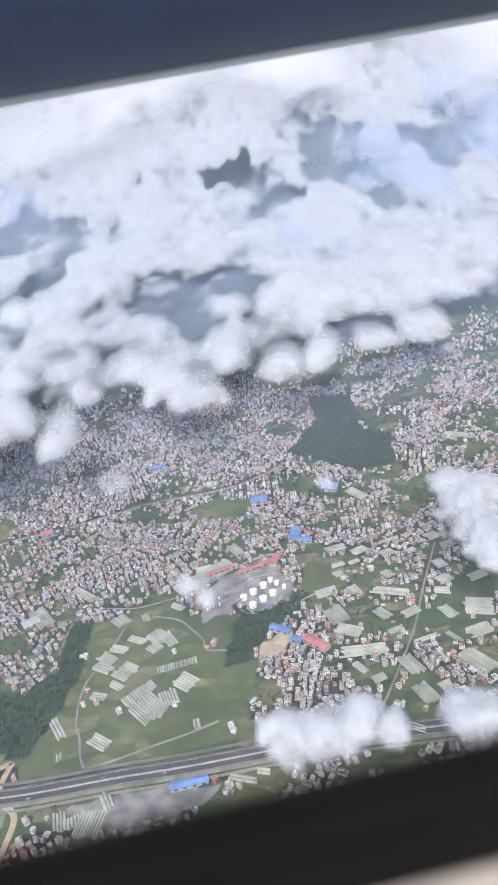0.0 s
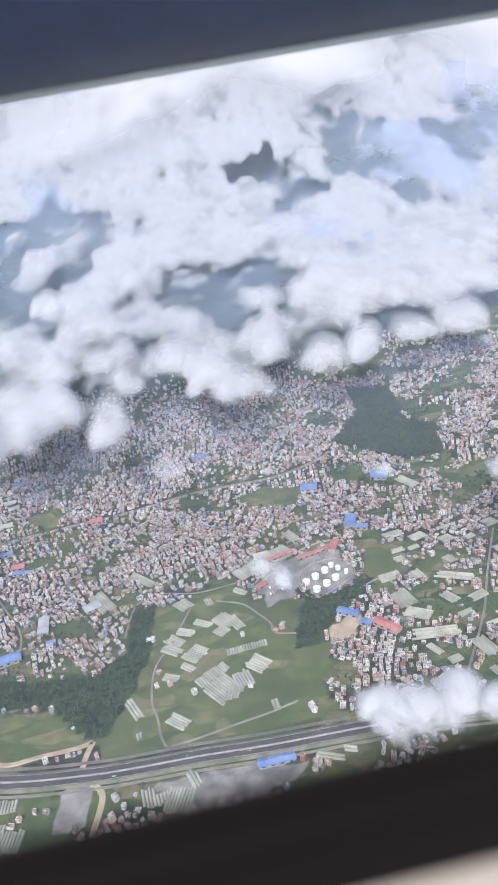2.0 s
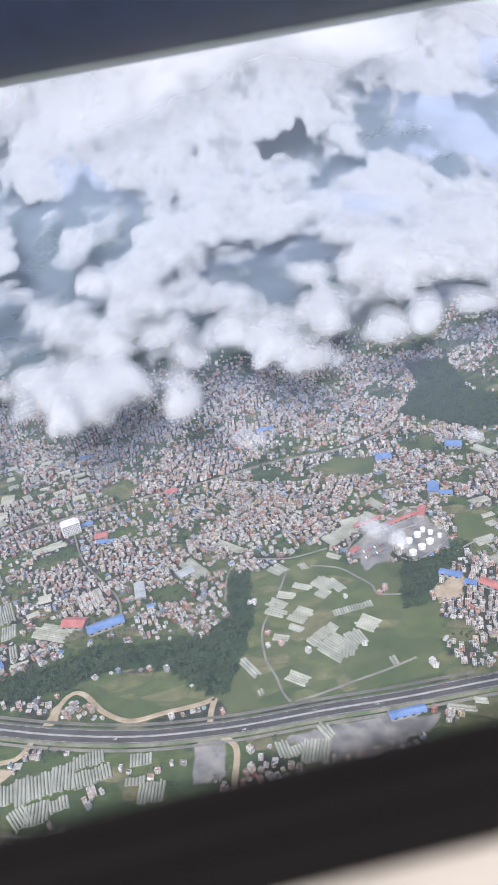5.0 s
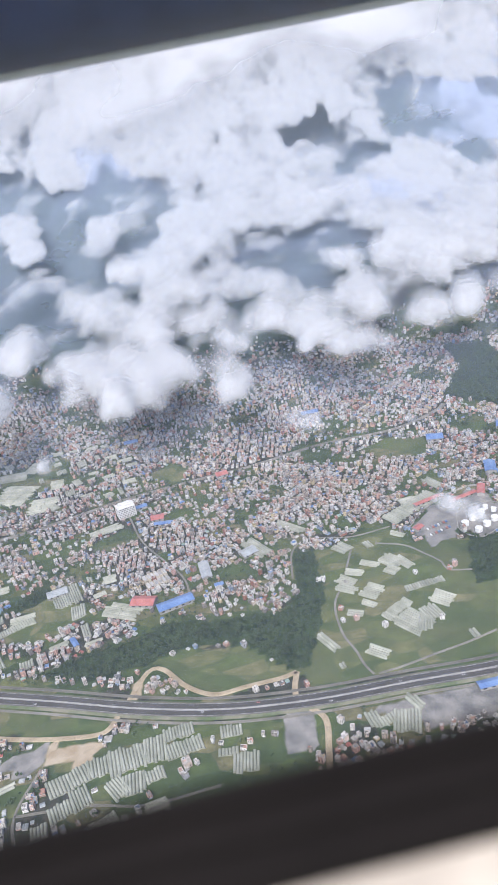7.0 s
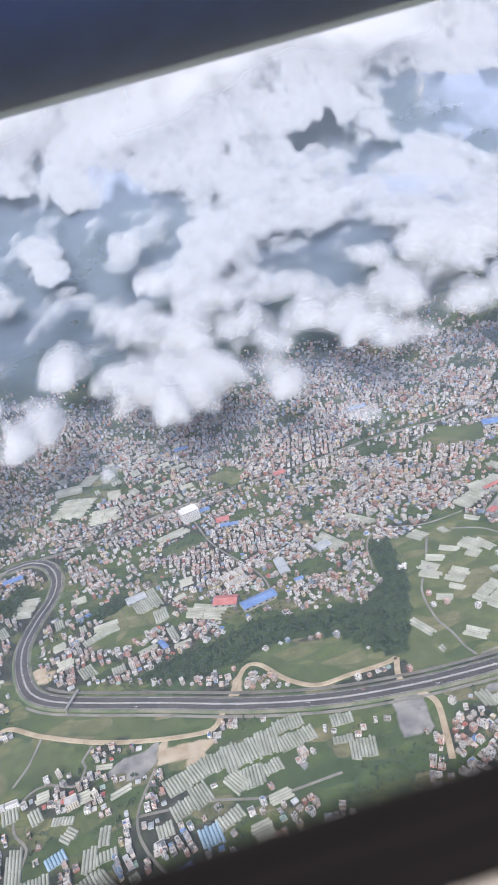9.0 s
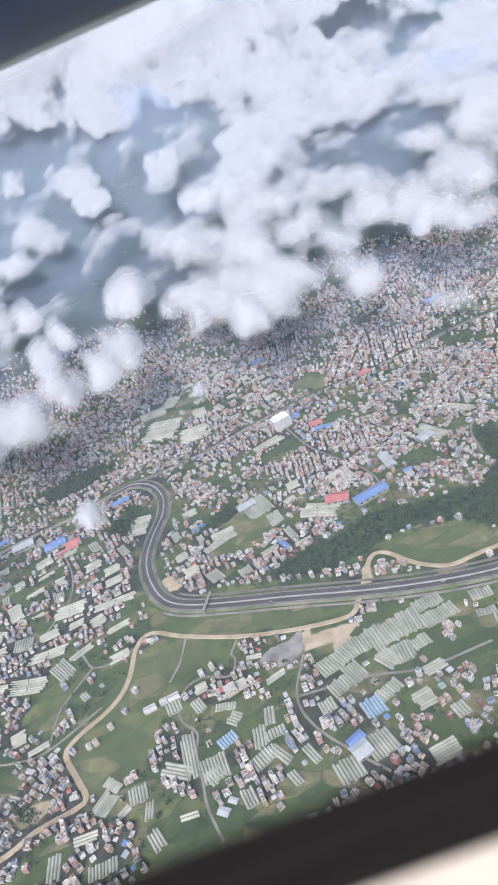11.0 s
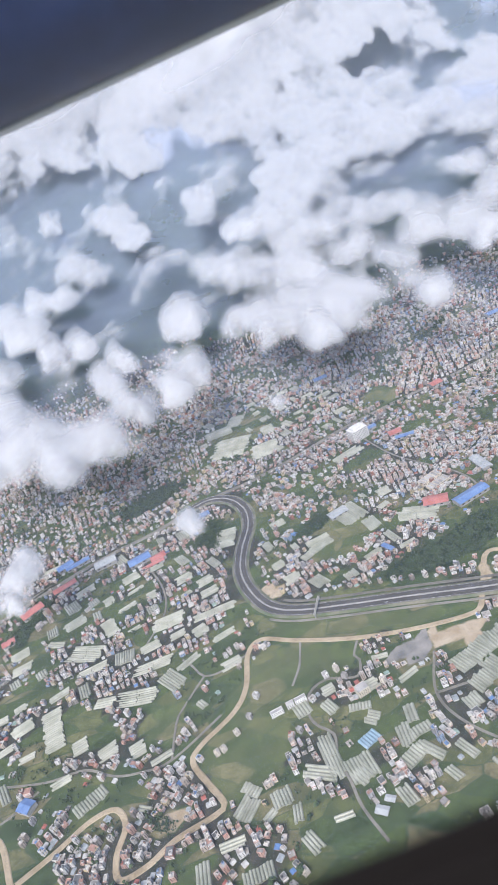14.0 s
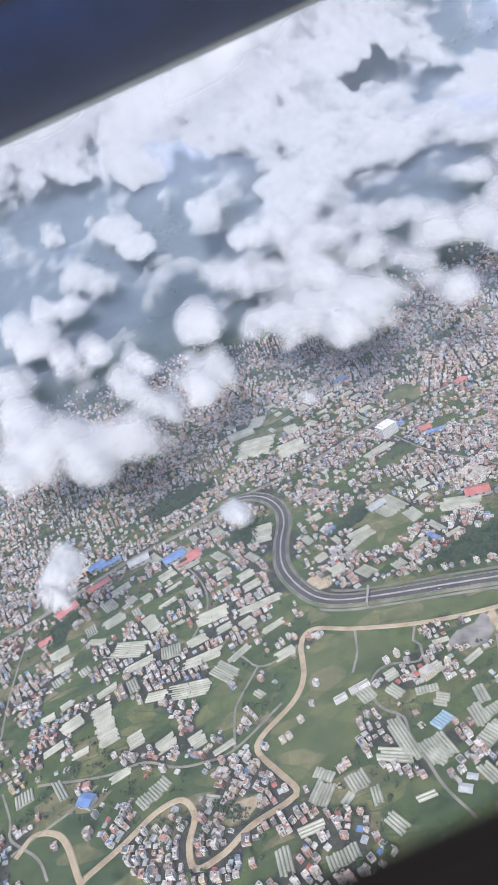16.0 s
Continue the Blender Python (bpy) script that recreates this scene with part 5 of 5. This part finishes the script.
def cloud_layer(name, xs, ys, level, cover, tall, lump, shells, ragged, label):
    """A layer of heaped cloud: domes within domes, the outer ones thin, the inner ones dense."""
    X, Y = np.meshgrid(xs, ys)
    P = Y * 0.5  # heaps lean along the wind, twice as long as wide
    rough = fractal(X, P, lump * 1.6, 5, 5) - 0.5
    far = ramp(1300, 2600, Y)
    drift_x = lump * (1.1 * (fractal(X, P, lump * 2.4, 60, 4) - 0.5) + 0.7 * (fractal(X, P, lump * 0.7, 70, 3) - 0.5))
    drift_y = lump * (1 + far) * (1.4 * (fractal(X, P, lump * 2.4, 80, 4) - 0.5) + 0.9 * (fractal(X, P, lump * 0.7, 90, 3) - 0.5))
    s = np.clip((cover(X + drift_x, Y + drift_y) + ragged * rough - 0.14) / 1.0, 0, 1)
    heaps = 0.35 + 0.45 * billow(X, P, lump * 2.2, 21, 2) + 0.35 * (1 - far) * billow(X, P, lump * 0.9, 41, 2)
    dome = s ** 0.85 * heaps * (1 - 0.3 * far)
    n, m = len(xs), len(ys)
    grid = np.arange(n * m).reshape(m, n)
    faces = np.stack([grid[:-1, :-1], grid[:-1, 1:], grid[1:, 1:], grid[1:, :-1]], -1).reshape(-1, 4)
    live = (s.ravel()[faces] > 0.0).any(1)
    faces = faces[live]
    used = np.unique(faces)
    remap = np.full(n * m, -1)
    remap[used] = np.arange(len(used))
    faces = remap[faces]
    V, F, M, thick, N = [], [], [], [], []
    for k in range(len(shells)):
        f = 1.0 - 0.11 * k - 0.008 * k * k
        Z = level(X, Y) + tall * (dome * f - 0.28)
        gy, gx = np.gradient(Z, ys, xs)
        normal = np.stack([-gx * (1.2 - far), -gy * (1.2 - far), np.ones(Z.shape)], -1)
        normal /= np.linalg.norm(normal, axis=-1, keepdims=True)
        N.append(normal.reshape(-1, 3)[used])
        F.append(faces + k * len(used))
        V.append(np.stack([X, Y, Z], -1).reshape(-1, 3)[used])
        M += [k] * len(faces)
        thick.append(np.clip(1.06 * s - 0.04 * k, 0, 1).ravel()[used])
    me = from_lists(name, np.concatenate(V).tolist(), np.concatenate(F).tolist(), shells, M, smooth=True)
    me.attributes.new("thick", "FLOAT", "POINT").data.foreach_set("value", np.concatenate(thick).astype(np.float32))
    me.normals_split_custom_set_from_vertices(np.concatenate(N).tolist())
    return tagged(new(name, me), label, "cloud", kind="stuff")


CLOUD_X = spaced(-2300, 2000, -1500, 760, 10.0)
CLOUD_Y = np.concatenate([np.arange(700, 1900, 10.0), np.arange(1900, 2700, 16.0), np.arange(2700, 4301, 50.0)])
cloud_layer("cloud_bank", CLOUD_X, CLOUD_Y, deck_height, deck_cover, 62.0, 62.0, BANK_SHELLS, 1.55, "broken bank of white heaped cloud below the aircraft")
cloud_layer("thin_cloud", CLOUD_X[::2], CLOUD_Y[40::2], lambda x, y: deck_height(x, y) + 8, thin_cover, 30.0, 48.0, THIN_SHELLS, 2.3, "thin torn cloud drifting in the gaps of the bank")
for label, x0, x1, y0, y1 in (("torn white low cloud drifting over the fields", -180, 340, 300, 880), ("small white low cloud over the western houses", -990, -640, 540, 760), ("thin torn wisps of low cloud over the town", -620, 520, 800, 1380)):
    cloud_layer("low_cloud", np.arange(x0, x1, 3.0), np.arange(y0, y1, 3.0), lambda x, y: 100 + 0 * x, low_cover, 24.0, 20.0, LOW_SHELLS, 1.2, label)


def sheet(name, xs, ys, top, thick, mat, label, category):
    X, Y = np.meshgrid(xs, ys)
    n, m = len(xs), len(ys)
    faces = [(j * n + i, j * n + i + 1, (j + 1) * n + i + 1, (j + 1) * n + i) for j in range(m - 1) for i in range(n - 1)]
    me = from_lists(name, np.stack([X, Y, top(X, Y)], -1).reshape(-1, 3).tolist(), faces, [mat], smooth=True)
    me.attributes.new("thick", "FLOAT", "POINT").data.foreach_set("value", np.clip(thick(X, Y), 0, 1).ravel().astype(np.float32))
    return tagged(new(name, me), label, category, kind="stuff")


sheet("high_cloud", np.arange(-2600, 2601, 40), np.arange(2000, 4301, 40), lambda x, y: deck_height(x, y) + 95 + 20 * soft_noise(x, y, 260), lambda x, y: ramp(2450, 3000, y + 160 * soft_noise(x, y, 240, 2.0)) * ramp(0.2, 0.9, deck_cover(x, y)), VEIL, "smooth white high cloud over the far hills", "cloud")
# second tinted sheet, added to veil clouds and gaps with blue airlight
sheet("upper_haze", np.arange(-2600, 2601, 80), np.arange(1150, 4301, 80), lambda x, y: deck_height(x, y) + 75, lambda x, y: 0.12 * ramp(1150, 1900, y) * (1 - 0.6 * ramp(2500, 3200, y)), UPPER_HAZE_TINT, "blue-tinted sheet added above the cloud bank as distance haze", "haze")
# aerial haze imitated by one tinted sheet, denser with distance
sheet("haze", np.arange(-3000, 3001, 60), np.arange(-200, 4301, 60), lambda x, y: relief(x, y) + 55, lambda x, y: 0.045 + 0.045 * ramp(300, 800, y) + 0.15 * ramp(750, 1300, y) + 0.19 * ramp(1300, 1750, y), HAZE_TINT, "blue-white tinted sheet standing in for distance haze over the valley", "haze")


# ---- the aircraft along its flight line ----
def swept(name, profile, mat, label, category, before=14.0, after=14.0, parent=None, smooth=True):
    """A long part of the aircraft, parallel to the flight: profile of (outwards, upwards) round the eye's line."""
    a, b = START - ALONG * before, END + ALONG * after
    V = [tuple(e + OUT * u + UP * v) for e in (a, b) for u, v in profile]
    n = len(profile)
    F = [(i, (i + 1) % n, n + (i + 1) % n, n + i) for i in range(n)] + [tuple(range(n))[::-1], tuple(range(n, 2 * n))]
    ob = new(name, from_lists(name, V, F, [mat], smooth=False))
    if smooth:
        for p in ob.data.polygons:
            p.use_smooth = len(p.vertices) == 4
    if parent is not None:
        ob.parent = parent
        return tagged(ob, label)
    return tagged(ob, label, category)


NC, NR = (1.98, 0.674), 0.434
cowl = swept("engine_nacelle", [(NC[0] + NR * math.cos(2 * math.pi * k / 96), NC[1] + NR * math.sin(2 * math.pi * k / 96)) for k in range(96)], NAVY, "dark blue glossy engine nacelle of the aircraft", "engine nacelle")


def band(name, mid, half, mat, label, depth=0.003):
    """A strip lying on the nacelle's skin, round the polar angle mid (degrees)."""
    arc = [radians(mid - half + 2 * half * k / 9) for k in range(10)]
    ring = [(NC[0] + (NR + depth) * math.cos(q), NC[1] + (NR + depth) * math.sin(q)) for q in arc]
    ring += [(NC[0] + (NR - 0.004) * math.cos(q), NC[1] + (NR - 0.004) * math.sin(q)) for q in arc[::-1]]
    return swept(name, ring, mat, label, "", parent=cowl)


# reflected cloud light along the lower edge, made as a pale strip
band("keel_strip", -91, 7, RIM_GLEAM, "pale strip imitating the cloud reflection on the cowling's lower edge")
band("seam", -146, 0.4, SEAM, "dark panel seam")
sill = swept("window_frame", [(u * NEAR, v * NEAR) for u, v in [(0.31, -0.40), (0.30, -0.362), (0.285, -0.329), (0.276, -0.316), (0.268, -0.3035), (0.262, -0.307), (0.262, -0.318), (0.267, -0.322), (0.266, -0.333), (0.259, -0.337), (0.2585, -0.347), (0.2635, -0.351), (0.2625, -0.362), (0.258, -0.366), (0.2575, -0.38), (0.2595, -0.394), (0.275, -0.41), (0.31, -0.42)]], RUBBER, "black rubber seal and frame of the cabin window", "window frame")
swept("cabin_panel", [(u * NEAR, v * NEAR) for u, v in [(0.268, -0.398), (0.2585, -0.3945), (0.225, -0.45), (0.17, -0.52), (0.08, -0.62), (0.08, -0.66), (0.262, -0.66)]], PANEL, "cream plastic cabin side panel under the window", "panel")
pane = swept("window_pane", [(u * NEAR, v * NEAR) for u, v in [(0.31, -0.36), (0.312, -0.36), (0.36, 0.5), (0.358, 0.5)]], PANE, "clear, slightly hazy cabin window pane", "window pane", smooth=False)
pane.visible_shadow = False
pane.data.attributes.new("thick", "FLOAT", "POINT").data.foreach_set("value", [1.0] * len(pane.data.vertices))
